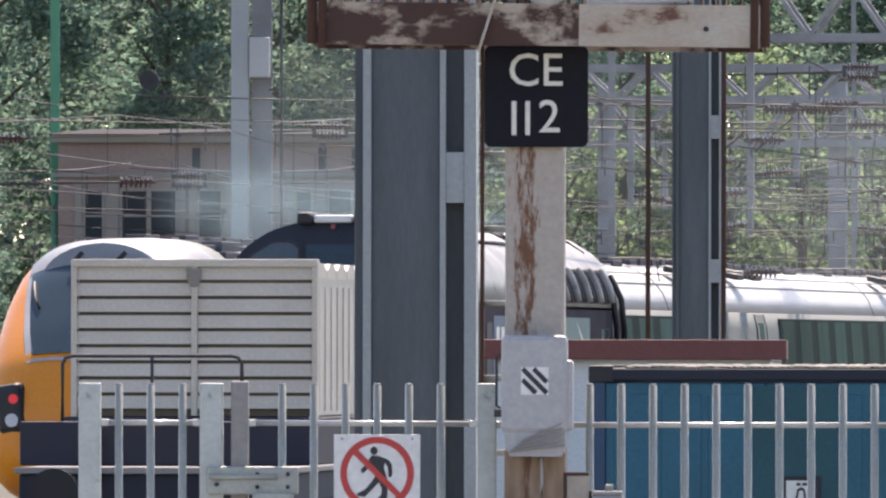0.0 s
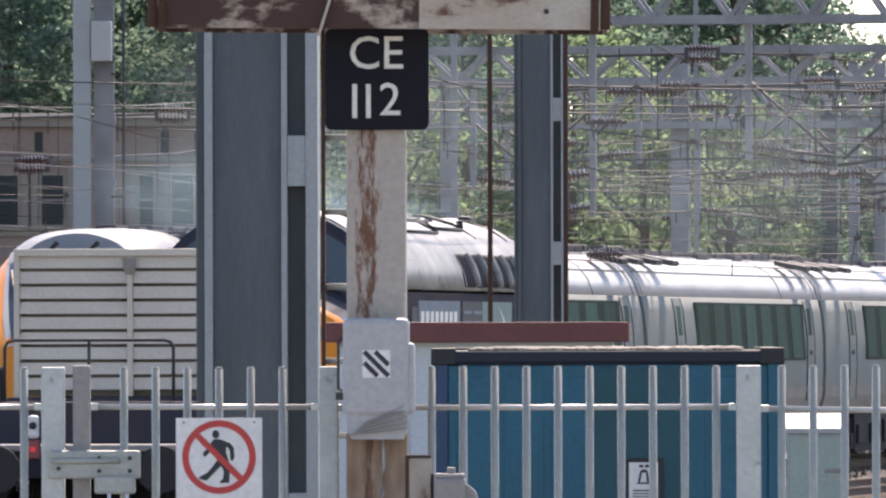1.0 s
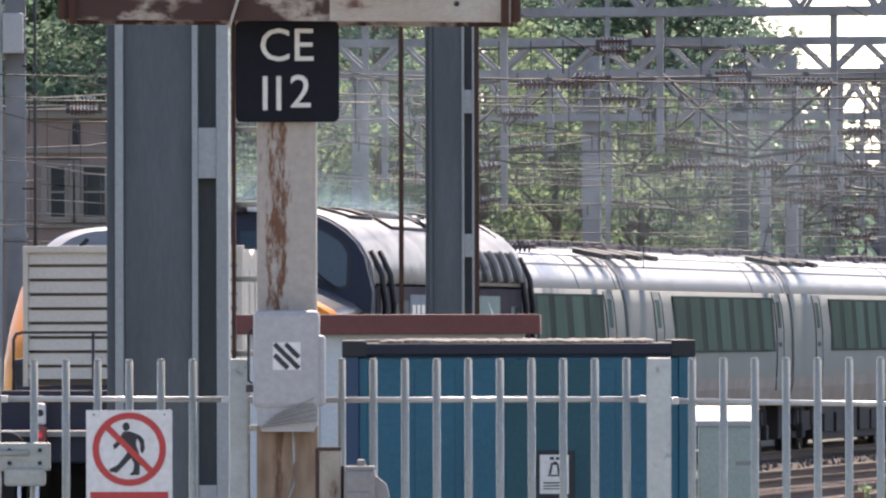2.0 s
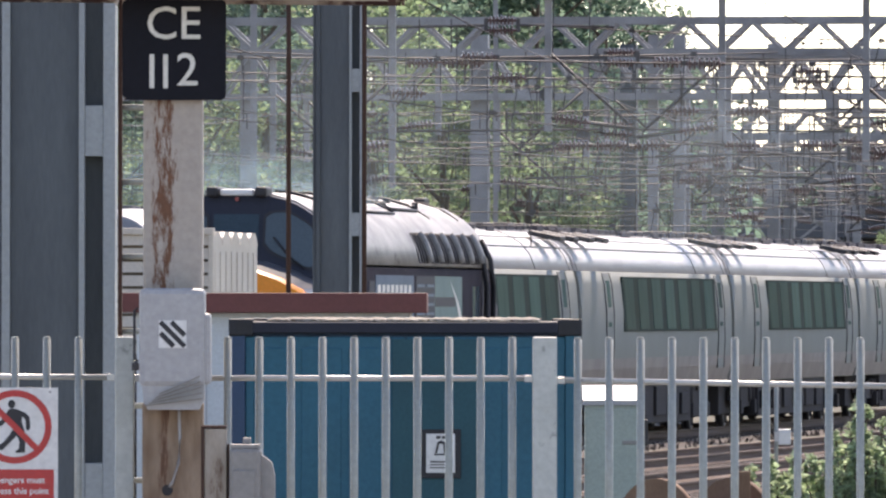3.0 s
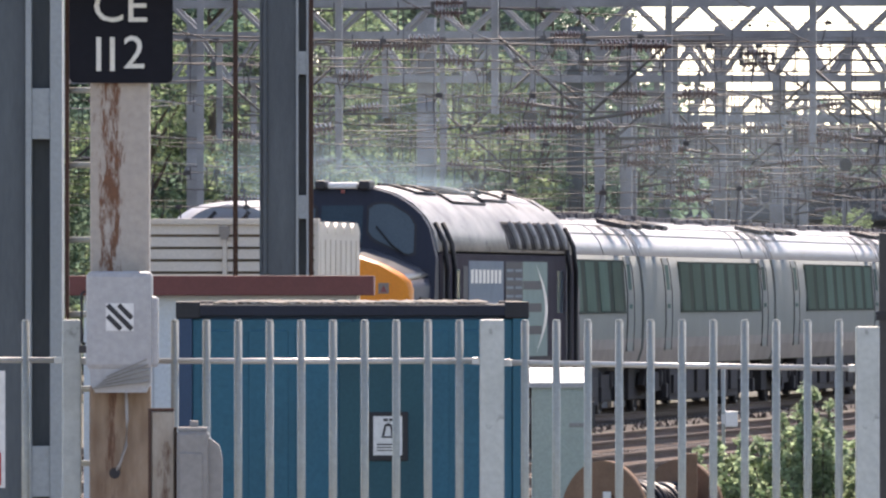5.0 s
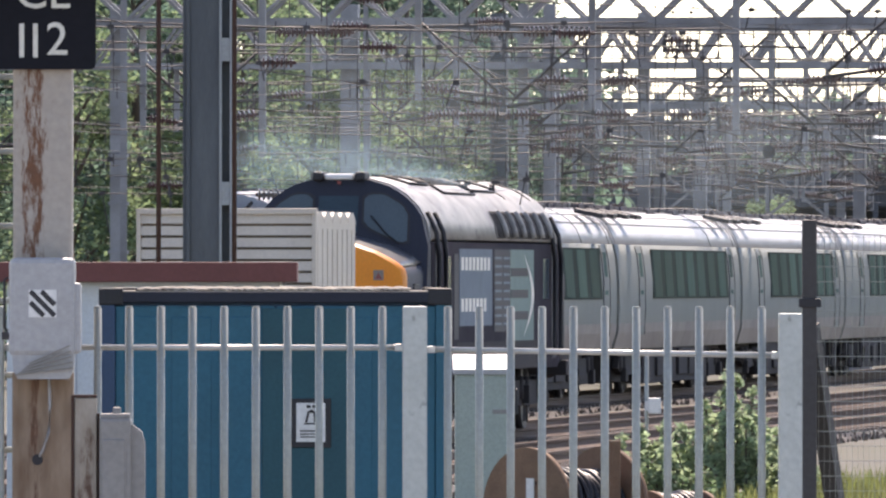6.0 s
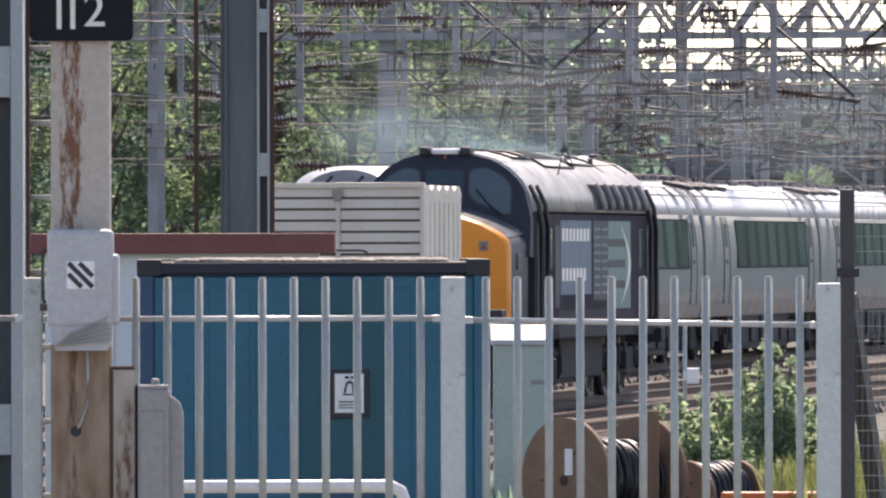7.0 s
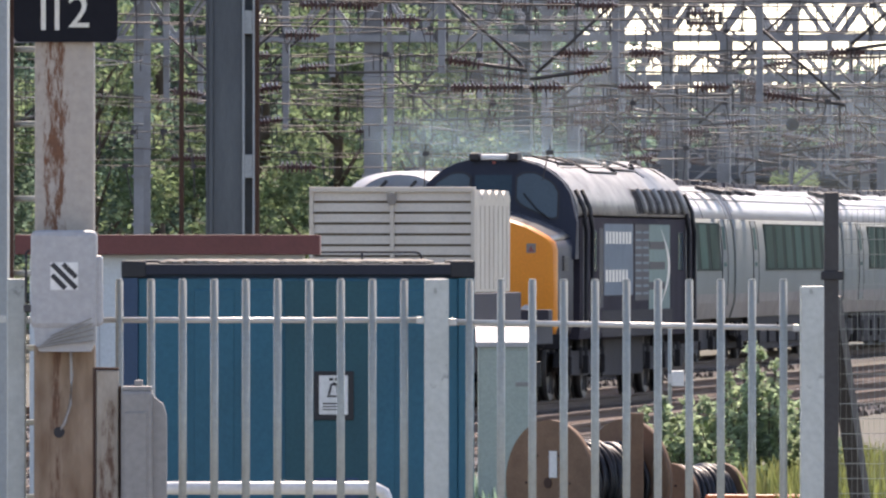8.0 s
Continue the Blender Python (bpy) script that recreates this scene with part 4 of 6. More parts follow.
# ---- trains ----
def wheelset(parent, y, r, name="wheelset"):
    bm = B()
    rod(bm, (-0.9, 0, 0), (0.9, 0, 0), 0.08, 10)
    for s in (-1, 1):
        rod(bm, (s * 0.70, 0, 0), (s * 0.83, 0, 0), r, 28)
        rod(bm, (s * 0.67, 0, 0), (s * 0.70, 0, 0), r + 0.03, 28)
        for i in range(8):
            a = i * math.tau / 8
            rod(bm, (s * 0.835, 0, 0), (s * 0.835, math.cos(a) * r * 0.85, math.sin(a) * r * 0.85), 0.03, 4)
    ob = part(name, bm, M_DARKSTEEL, parent, "dark steel wheelset", at=pose(0, y, r))
    ROLLING.append((ob, parent, y, r))
    return ob


ROLLING = []


def bogie(parent, y, base, r, axles=2):
    bm = B()
    for s in (-1, 1):
        x0, x1 = sorted((s * 0.95, s * 1.08))
        prism_pts = [(y - base / 2 - 0.6, 0.55), (y - base / 2 - 0.4, 0.8), (y + base / 2 + 0.4, 0.8), (y + base / 2 + 0.6, 0.55), (y + base / 2, 0.42), (y + 0.3, 0.4), (y - 0.3, 0.4), (y - base / 2, 0.42)]
        loft(bm, [[(x0, a, b) for a, b in prism_pts], [(x1, a, b) for a, b in prism_pts]], smooth=False)
        for k in range(axles):
            yy = y - base / 2 + k * base / (axles - 1)
            box(bm, *sorted((s * 1.08, s * 1.2)), yy - 0.16, yy + 0.16, r - 0.14, r + 0.16, 0.02)
            for g in (-0.33, 0.33):
                rod(bm, (s * 1.05, yy + g, 0.5), (s * 1.05, yy + g, 0.86), 0.08, 10)
    box(bm, -1.0, 1.0, y - 0.3, y + 0.3, 0.5, 0.85, 0.02)
    b = part("bogie_frame", bm, M_LOCOLOW, parent, "grimy bogie frame with springs and axle boxes")
    for k in range(axles):
        wheelset(parent, y - base / 2 + k * base / (axles - 1), r)
    return b


def buffers(parent, y, s):
    for x in (-0.87, 0.87):
        bm = B()
        rod(bm, (x, y, 1.05), (x, y + s * 0.45, 1.05), 0.1, 12)
        rod(bm, (x, y + s * 0.45, 1.05), (x, y + s * 0.5, 1.05), 0.25, 20)
        part("buffer", bm, M_GANGWAY, parent)


# flask wagon; its origin is under the louvred cover's end face
wagon = thing("flask_wagon", "dark navy flat wagon carrying a cream louvred flask cover", "wagon")
bm = B()
box(bm, -1.3, 1.3, -3.3, -2.9, 1.32, 1.76, 0.02)
part("end_panel", bm, M_WAGON, wagon, "dark navy end panel")
bm = B()
box(bm, -1.34, 1.34, -3.42, 8.9, 1.24, 1.3, 0.01)
part("ledge", bm, M_GREYBOX2, wagon, "pale worn frame edge")
bm = B()
box(bm, -1.3, 1.3, -3.35, 8.85, 0.95, 1.24, 0.02)
box(bm, -0.9, 0.9, -1.5, 7, 0.55, 0.95, 0.02)
part("underframe", bm, M_WAGONDARK, wagon)
bm = B()
box(bm, -1.28, 1.28, -0.5, 5.2, 1.3, 1.79, 0.02)
box(bm, -1.3, 1.3, 8.3, 8.8, 1.3, 1.5, 0.02)
part("deck", bm, M_WAGON, wagon)
buffers(wagon, -3.4, -1)
buffers(wagon, 8.9, 1)
bogie(wagon, -1.3, 1.8, 0.46)
bogie(wagon, 6.8, 1.8, 0.46)
cover = B()
box(cover, -1.2, 1.2, 0.1, 4.15, 1.8, 3.22)
cover = part("flask_cover", cover, M_FLASKGAP, wagon, "cream louvred flask cover")
SL = 9
for i in range(SL):
    for s in (-1, 1):
        bm = B()
        z0 = 1.84 + i * (3.32 - 1.84) / SL
        h = (3.32 - 1.84) / SL
        x0, x1 = sorted((s * 0.03, s * 1.22))
        loft(bm, [[(x0, 0.085, z0 + 0.035), (x0, 0.0, z0 + 0.035), (x0, 0.03, z0 + h), (x0, 0.085, z0 + h)],
                  [(x1, 0.085, z0 + 0.035), (x1, 0.0, z0 + 0.035), (x1, 0.03, z0 + h), (x1, 0.085, z0 + h)]], smooth=False)
        part("louvre_slat", bm, M_FLASK, cover)
for x in (-1.24, 1.24):
    bm = B()
    box(bm, x - 0.03, x + 0.03, -0.02, 0.12, 1.79, 3.36, 0.006)
    part("corner_frame", bm, M_FLASK, cover)
bm = B()
box(bm, -1.27, 1.27, -0.03, 0.14, 3.32, 3.4, 0.008)
part("top_frame", bm, M_FLASK, cover)
bm = B()
box(bm, -0.03, 0.03, -0.025, 0.06, 1.8, 3.33, 0.005)
part("centre_strip", bm, M_FLASK, cover)
bm = B()
prism(bm, [(-0.07, 3.2), (-0.04, 3.12), (0.04, 3.12), (0.07, 3.2), (0.07, 3.3), (-0.07, 3.3)], -0.05, -0.02)
part("lifting_bracket", bm, M_STONE, cover, "grey-brown lifting bracket")
bm = B()
box(bm, -1.24, -1.19, 0.12, 4.2, 1.8, 3.22, 0.01)
part("side_wall", bm, M_FLASK, cover)
bm = B()
box(bm, 1.19, 1.24, 0.12, 4.2, 1.8, 3.22, 0.01)
sidep = part("side_wall", bm, M_FLASK, cover)
for i in range(8):
    y = 0.3 + i * 0.5
    bm = B()
    box(bm, 1.238, 1.252, y, y + 0.06, 1.85, 3.12, 0.004)
    part("rib", bm, M_FLASK, sidep)
bm = B()
for i in range(5):
    y = 0.16 + i * 0.81
    prism_pts = [(y, 3.2), (y + 0.06, 3.3), (y + 0.2, 3.36), (y + 0.52, 3.36), (y + 0.7, 3.28), (y + 0.79, 3.2)]
    loft(bm, [[(-1.25, a, b) for a, b in prism_pts], [(1.25, a, b) for a, b in prism_pts]], smooth=False)
part("pleated_top", bm, M_FLASK, cover, "pleated cover top edge")
bm = B()
pipe(bm, [(-0.9, -3.1, 1.75), (-0.9, -3.1, 2.33), (-0.87, -3.1, 2.39), (-0.8, -3.1, 2.41), (0.8, -3.1, 2.41), (0.87, -3.1, 2.39), (0.9, -3.1, 2.33), (0.9, -3.1, 1.75)], 0.02)
pipe(bm, [(0.0, -3.1, 1.75), (0.0, -3.1, 2.41)], 0.018)
part("handrail", bm, M_DARKSTEEL, wagon, "dark tubular handrail")
bm = B()
box(bm, -0.61, -0.47, -3.52, -3.42, 1.16, 1.36, 0.02)
tl = part("tail_lamp", bm, M_LAMPRED, wagon, "red portable tail lamp")
bm = B()
box(bm, -0.6, -0.48, -3.51, -3.42, 1.37, 1.62, 0.035)
part("lamp_housing", bm, M_SIGNWHITE, tl, "white lamp housing")
bm = B()
rod(bm, (-0.54, -3.5, 1.51), (-0.54, -3.525, 1.51), 0.04, 16)
part("lamp_face", bm, M_CASTING, tl, "dark lamp face")
bm = B()
pipe(bm, [(-0.61, -3.46, 1.5), (-0.61, -3.46, 1.66), (-0.54, -3.46, 1.7), (-0.47, -3.46, 1.66), (-0.47, -3.46, 1.5)], 0.012, 5)
part("lamp_handle", bm, M_DARKSTEEL, tl)
bm = B()
rod(bm, (-0.54, -3.515, 1.26), (-0.54, -3.535, 1.26), 0.03, 16)
part("tail_lamp_lens", bm, M_TAIL, tl, "lit red lens")

# diesel locomotive; its origin is under the nose
loco = thing("diesel_locomotive", "dark blue-grey diesel locomotive with a yellow nose end", "locomotive")
LEN = 18.4
SIDE = [(1.33, 1.0), (1.35, 1.1), (1.35, 2.74), (1.34, 2.98), (1.28, 3.25), (1.16, 3.48), (0.97, 3.67), (0.72, 3.82), (0.36, 3.92)]


def ring(y, pts, k=1.0, lift=0.0):
    r = [(x * k, y, z + lift) for x, z in pts]
    return r + [(-x, yy, z) for x, yy, z in r[::-1]]


bm = B()
loft(bm, [ring(1.85, SIDE[:4]), ring(LEN - 1.85, SIDE[:4])], smooth=False)
part("body_side", bm, M_LOCOSIDE, loco, "plum-grey body side")
bm = B()
loft(bm, [ring(1.85, SIDE[3:], 1.0, 0.02), ring(2.05, SIDE[3:], 1.0, 0.03), ring(3.5, SIDE[3:], 1.0, 0.035), ring(LEN - 3.5, SIDE[3:], 1.0, 0.035), ring(LEN - 2.05, SIDE[3:], 1.0, 0.03), ring(LEN - 1.85, SIDE[3:], 1.0, 0.02)])
part("roof", bm, M_LOCOROOF, loco, "curved sooty grey roof")
# cab: raked front with wrap-round screens
CABF = [(1.33, 2.3), (1.345, 2.74), (1.335, 2.98), (1.275, 3.25), (1.155, 3.48), (0.965, 3.67), (0.715, 3.82), (0.35, 3.92)]
for e in (0, 1):
    def flip(p):
        return p if not e else (p[0], LEN - p[1], p[2])

    def front_y(x, z):
        return 1.17 + 0.28 * (z - 2.6) + 0.30 * (abs(x) / 1.35) ** 2.2

    def top_z(x):
        for (xa, za), (xb, zb) in zip(CABF[1:], CABF[2:]):
            if xb <= abs(x) <= xa:
                return za + (zb - za) * (xa - abs(x)) / (xa - xb)
        return 3.92 if abs(x) < 0.36 else 2.74

    bm = B()
    cols = []
    for i in range(25):
        x = -1.338 + 2.676 * i / 24
        zt = top_z(x)
        col = [(x, front_y(x, 2.3 + (zt - 2.3) * k / 6), 2.3 + (zt - 2.3) * k / 6) for k in range(7)]
        col += [(x, 2.0, zt), (x, 2.0, 2.3)]
        cols.append([flip(p) for p in col])
    loft(bm, cols, smooth=False)
    part("cab", bm, M_LOCO, loco, "dark cab front")
    for s in (-1, 1):
        def pane(grow, out):
            cols = []
            for i in range(11):
                u = i / 10
                x = 0.39 - grow + (0.64 + 2 * grow) * u
                pinch = 0.07 * (max(0, 0.2 - u) / 0.2 + max(0, u - 0.8) / 0.2) ** 2
                low = 3.22 - 0.3 * u - grow + pinch
                top = min(3.68, top_z(x) - 0.16) + grow - pinch
                cols.append([flip((s * x, front_y(x, z) - out, z)) for z in (low, (low + top) / 2, top)])
            bm = B()
            loft(bm, cols, cap=False, closed=False)
            return bm

        sc = part("windscreen", pane(0.0, 0.022), M_SCREEN, loco, "blue-grey cab windscreen with rounded corners")
        part("screen_frame", pane(0.035, 0.014), M_CASTING, sc, "black rubber frame")
        bm = B()
        pipe(bm, [flip((s * 0.92, front_y(0.92, 2.92) - 0.04, 2.95)), flip((s * 0.72, front_y(0.72, 3.1) - 0.04, 3.1)), flip((s * 0.5, front_y(0.5, 3.35) - 0.04, 3.36))], 0.014, 5)
        part("wiper", bm, M_CASTING, sc)
        bm = B()
        box(bm, *sorted((s * 0.24, s * 0.4)), *sorted((flip((0, 1.4, 0))[1], flip((0, 1.95, 0))[1])), 3.88, 4.02, 0.035)
        part("roof_pod", bm, M_CASTING, loco, "black roof horn pod")
        # cab side: door recess with handrails and a side window
        bm = B()
        a, b = sorted((flip((0, 2.2, 0))[1], flip((0, 2.8, 0))[1]))
        box(bm, *sorted((s * 1.33, s * 1.356)), a, b, 1.15, 2.95, 0.004)
        part("cab_door", bm, M_LOCO, loco)
        for yy in (2.12, 2.88):
            q = flip((0, yy, 0))[1]
            bm = B()
            pipe(bm, [(s * 1.36, q, 1.2), (s * 1.42, q, 1.3), (s * 1.42, q, 2.75), (s * 1.38, q, 3.12), (s * 1.24, q, 3.42)], 0.04, 6)
            part("door_handrail", bm, M_CASTING, loco)
        a, b = sorted((flip((0, 3.15, 0))[1], flip((0, 3.85, 0))[1]))
        bm = B()
        box(bm, *sorted((s * 1.34, s * 1.358)), a, b, 2.1, 2.75, 0.004)
        part("side_window", bm, M_SCREEN, loco)
    bm = B()
    box(bm, -0.22, 0.22, *sorted((flip((0, 1.45, 0))[1], flip((0, 1.9, 0))[1])), 3.9, 3.99, 0.03)
    part("headcode_top", bm, M_CABTOP, loco, "bright plate between the horn pods")
    bm = B()
    loft(bm, [[flip((x, front_y(x, z) - 0.012, z)) for z in (3.12, 3.38, 3.66)] for x in (-0.3, -0.15, 0, 0.15, 0.3)], cap=False, closed=False)
    part("headcode_panel", bm, M_SCREENDARK, loco, "dark glazed panel between the windscreens")
    bm = B()
    rod(bm, flip((0, 1.55, 3.86)), flip((0, 1.46, 3.86)), 0.028, 12)
    part("marker_lamp", bm, M_LAMPRED, loco, "small red marker lamp")
    NB = [(1.17, 1.05), (1.22, 1.2), (1.22, 2.46), (1.18, 2.58), (1.06, 2.68), (0.78, 2.83), (0.4, 2.96), (0.12, 3.0)]
    SIDES, TOPS = NB[:4], NB[3:]
    bm = B()
    loft(bm, [[flip(p) for p in ring(0.02, NB, 0.955, -0.03)], [flip(p) for p in ring(0.07, NB, 0.985, -0.008)], [flip(p) for p in ring(0.16, NB, 1.0)]])
    part("nose_front", bm, M_YELLOW, loco, "yellow warning panel nose")
    bm = B()
    loft(bm, [[flip(p) for p in ring(0.16, SIDES, 1.0)], [flip(p) for p in ring(0.8, SIDES, 1.03, 0.02)], [flip(p) for p in ring(1.5, SIDES, 1.06, 0.04)]])
    part("nose", bm, M_LOCO, loco, "dark nose side")
    # Nose top: the sun sheen is painted as lighter grey.
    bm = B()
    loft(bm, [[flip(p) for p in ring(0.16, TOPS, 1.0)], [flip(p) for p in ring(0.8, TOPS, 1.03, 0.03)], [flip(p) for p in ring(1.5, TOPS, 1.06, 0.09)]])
    part("nose_top", bm, M_NOSESHEEN, loco, "shiny nose top, sun sheen painted in as lighter grey")
    bm = B()
    box(bm, -1.3, 1.3, *sorted((flip((0, 0.0, 0))[1], flip((0, 0.5, 0))[1])), 0.85, 1.1, 0.02)
    part("buffer_beam", bm, M_LOCOLOW, loco)
buffers(loco, 0.05, -1)
buffers(loco, LEN - 0.05, 1)
for s in (-1, 1):
    bm = B()
    rod(bm, (s * 0.75, 0.05, 1.45), (s * 0.75, -0.02, 1.45), 0.12, 16)
    part("headlight", bm, M_LAMP, loco)
bm = B()
box(bm, 0.735, 0.885, 0.0, 0.018, 2.4, 2.55, 0.004)
em = part("nose_emblem", bm, M_STONE, loco, "small pale plate with a dark triangle")
bm = B()
prism(bm, [(0.76, 2.42), (0.86, 2.42), (0.81, 2.52)], -0.006, -0.001)
part("triangle", bm, M_LAMPRED, em)
bm = B()
for i in range(5):
    box(bm, 1.24, 1.272, 0.55, 1.35, 2.12 + i * 0.05, 2.145 + i * 0.05)
part("nose_grille", bm, M_CASTING, loco)
for s in (-1, 1):
    bm = B()
    loft(bm, [ring(y, [(1.352, 1.02), (1.352, 1.45)])[:2] + [(1.34, y, 1.45), (1.34, y, 1.02)] for y in (4.6, LEN - 4.6)], smooth=False)
    part("lower_band", bm, M_LOCOLOW, loco, at=pose(0, 0, 0) if s > 0 else Matrix.Translation((0, LEN, 0)) @ pose(0, 0, 0, 0, 0, 180))


def side_panel(y0, y1, z0, z1, material, label, x=1.351, out=0.006):
    bm = B()
    box(bm, x, x + out, y0, y1, z0, z1)
    return part("side_panel", bm, material, loco, label)


side_panel(4.2, 4.7, 1.5, 2.8, M_LOCO, "dark grille panel")
pb = side_panel(4.8, 8.5, 1.7, 2.88, M_PALEBLUE, "pale blue panel with rows of white bars")
for r, z in enumerate((2.55, 1.92)):
    for i in range(8 if r == 0 else 7):
        bm = B()
        box(bm, 1.357, 1.361, 5.0 + i * 0.42, 5.26 + i * 0.42, z, z + 0.2)
        part("bar", bm, M_SIGNWHITE, pb)
gp = side_panel(8.7, 10.6, 1.6, 2.88, M_LOCO, "dark grille panel")
for i in range(2):
    for k in range(9):
        bm = B()
        box(bm, 1.357, 1.363, 8.8 + i * 0.95, 9.55 + i * 0.95, 1.7 + k * 0.128, 1.74 + k * 0.128)
        part("grille_bar", bm, M_PALEBLUE, gp)
gn = side_panel(10.6, 13.4, 1.45, 2.88, M_PALEGREEN, "pale green panel with dark stripes")
for z in (1.78, 2.12, 2.46):
    bm = B()
    box(bm, 1.357, 1.361, 10.65, 12.7, z, z + 0.13)
    part("stripe", bm, M_LOCO, gn)
bm = B()
n = 14
loft(bm, [[(1.363, 12.1 + 1.3 * math.sin(i / n * math.pi) * k, 1.5 + 1.33 * i / n) for k in (0.75, 1.0)] for i in range(n + 1)], cap=False, closed=False)
part("crescent", bm, M_SIGNWHITE, gn, "white crescent")
CANT = [(1.335, 3.05), (1.31, 3.17), (1.268, 3.29), (1.21, 3.4), (1.175, 3.46)]
for i in range(6):
    y = 9.1 + i * 1.07
    bm = B()
    loft(bm, [[(x * 1.008, y + d, z + 0.01) for x, z in CANT] + [(x * 0.985, y + d, z - 0.01) for x, z in CANT[::-1]] for d in (0.1, 0.98)], smooth=False)
    gr = part("radiator_grille", bm, M_DARKSTEEL, loco, "black cantrail grille")
    bm = B()
    pipe(bm, [(x * 1.02, y + 1.03, z + 0.02) for x, z in CANT], 0.055, 6)
    part("grille_rib", bm, M_LOCOROOF, gr, "pale rib")
    for k in range(3):
        bm = B()
        pipe(bm, [(x * 1.012, y + 0.28 + k * 0.25, z + 0.012) for x, z in CANT], 0.018, 4)
        part("bar", bm, M_DARKSTEEL, gr)
ROOFLINE = [(1.0, 3.685), (0.85, 3.78), (0.72, 3.858), (0.5, 3.92), (0.36, 3.957), (0.1, 3.965), (-0.3, 3.96)]


def roof_at(x):
    for (xa, za), (xb, zb) in zip(ROOFLINE, ROOFLINE[1:]):
        if xb <= x <= xa:
            return za + (zb - za) * (xa - x) / (xa - xb)
    return 3.6


for y0, y1, xa, xb in ((3.6, 5.6, 0.2, 0.75), (5.9, 9.4, 0.15, 0.95), (9.7, 12.4, 0.2, 0.85)):
    bm = B()
    xs = [xb + (xa - xb) * i / 5 for i in range(6)]
    pipe(bm, [(x, y0, roof_at(x) + 0.02) for x in xs] + [(x, y1, roof_at(x) + 0.02) for x in xs[::-1]] + [(xb, y0, roof_at(xb) + 0.02)], 0.022, 5)
    part("hatch_edge", bm, M_CASTING, loco, "dark hatch edge")
for i in range(6):
    bm = B()
    x = 0.1 + i * 0.11
    box(bm, x - 0.03, x + 0.03, 6.4, 10.6, roof_at(x) - 0.02, roof_at(x) + 0.035, 0.008)
    part("roof_louvre", bm, M_CASTING, loco, "black roof louvre")
for y, x in ((12.9, 0.75), (14.0, 0.6), (11.5, 0.55), (3.4, 0.3)):
    bm = B()
    rod(bm, (x, y, roof_at(x) - 0.02), (x, y, roof_at(x) + 0.035), 0.05, 8)
    part("lifting_eye", bm, M_CASTING, loco)
for y in (12.6, 15.6):
    bm = B()
    pts = [(1.0, 3.65), (0.8, 3.79), (0.5, 3.9), (0.0, 3.95), (-0.5, 3.9), (-0.8, 3.79), (-1.0, 3.65)]
    pipe(bm, [(x, y, z + 0.03) for x, z in pts], 0.015, 5)
    part("roof_rib", bm, M_CASTING, loco)
bm = B()
rod(bm, (0.0, 9.2, 3.85), (0.0, 9.2, 3.985), 0.2, 18)
part("exhaust", bm, M_CASTING, loco)
bm = B()
box(bm, -1.1, 1.1, 6.6, 11.8, 0.35, 1.0, 0.03)
part("fuel_tank", bm, M_LOCOLOW, loco)
bogie(loco, 4.2, 4.1, 0.57, 3)
bogie(loco, LEN - 4.2, 4.1, 0.57, 3)

# ---- silver diesel unit ----
VSIDE = [(1.22, 0.95), (1.33, 1.3), (1.365, 1.8), (1.36, 2.4), (1.31, 2.9), (1.25, 3.15)]
VTOP = [(1.25, 3.15), (1.15, 3.42), (0.98, 3.63), (0.72, 3.79), (0.4, 3.89), (0.12, 3.93)]
CAR = 23.2


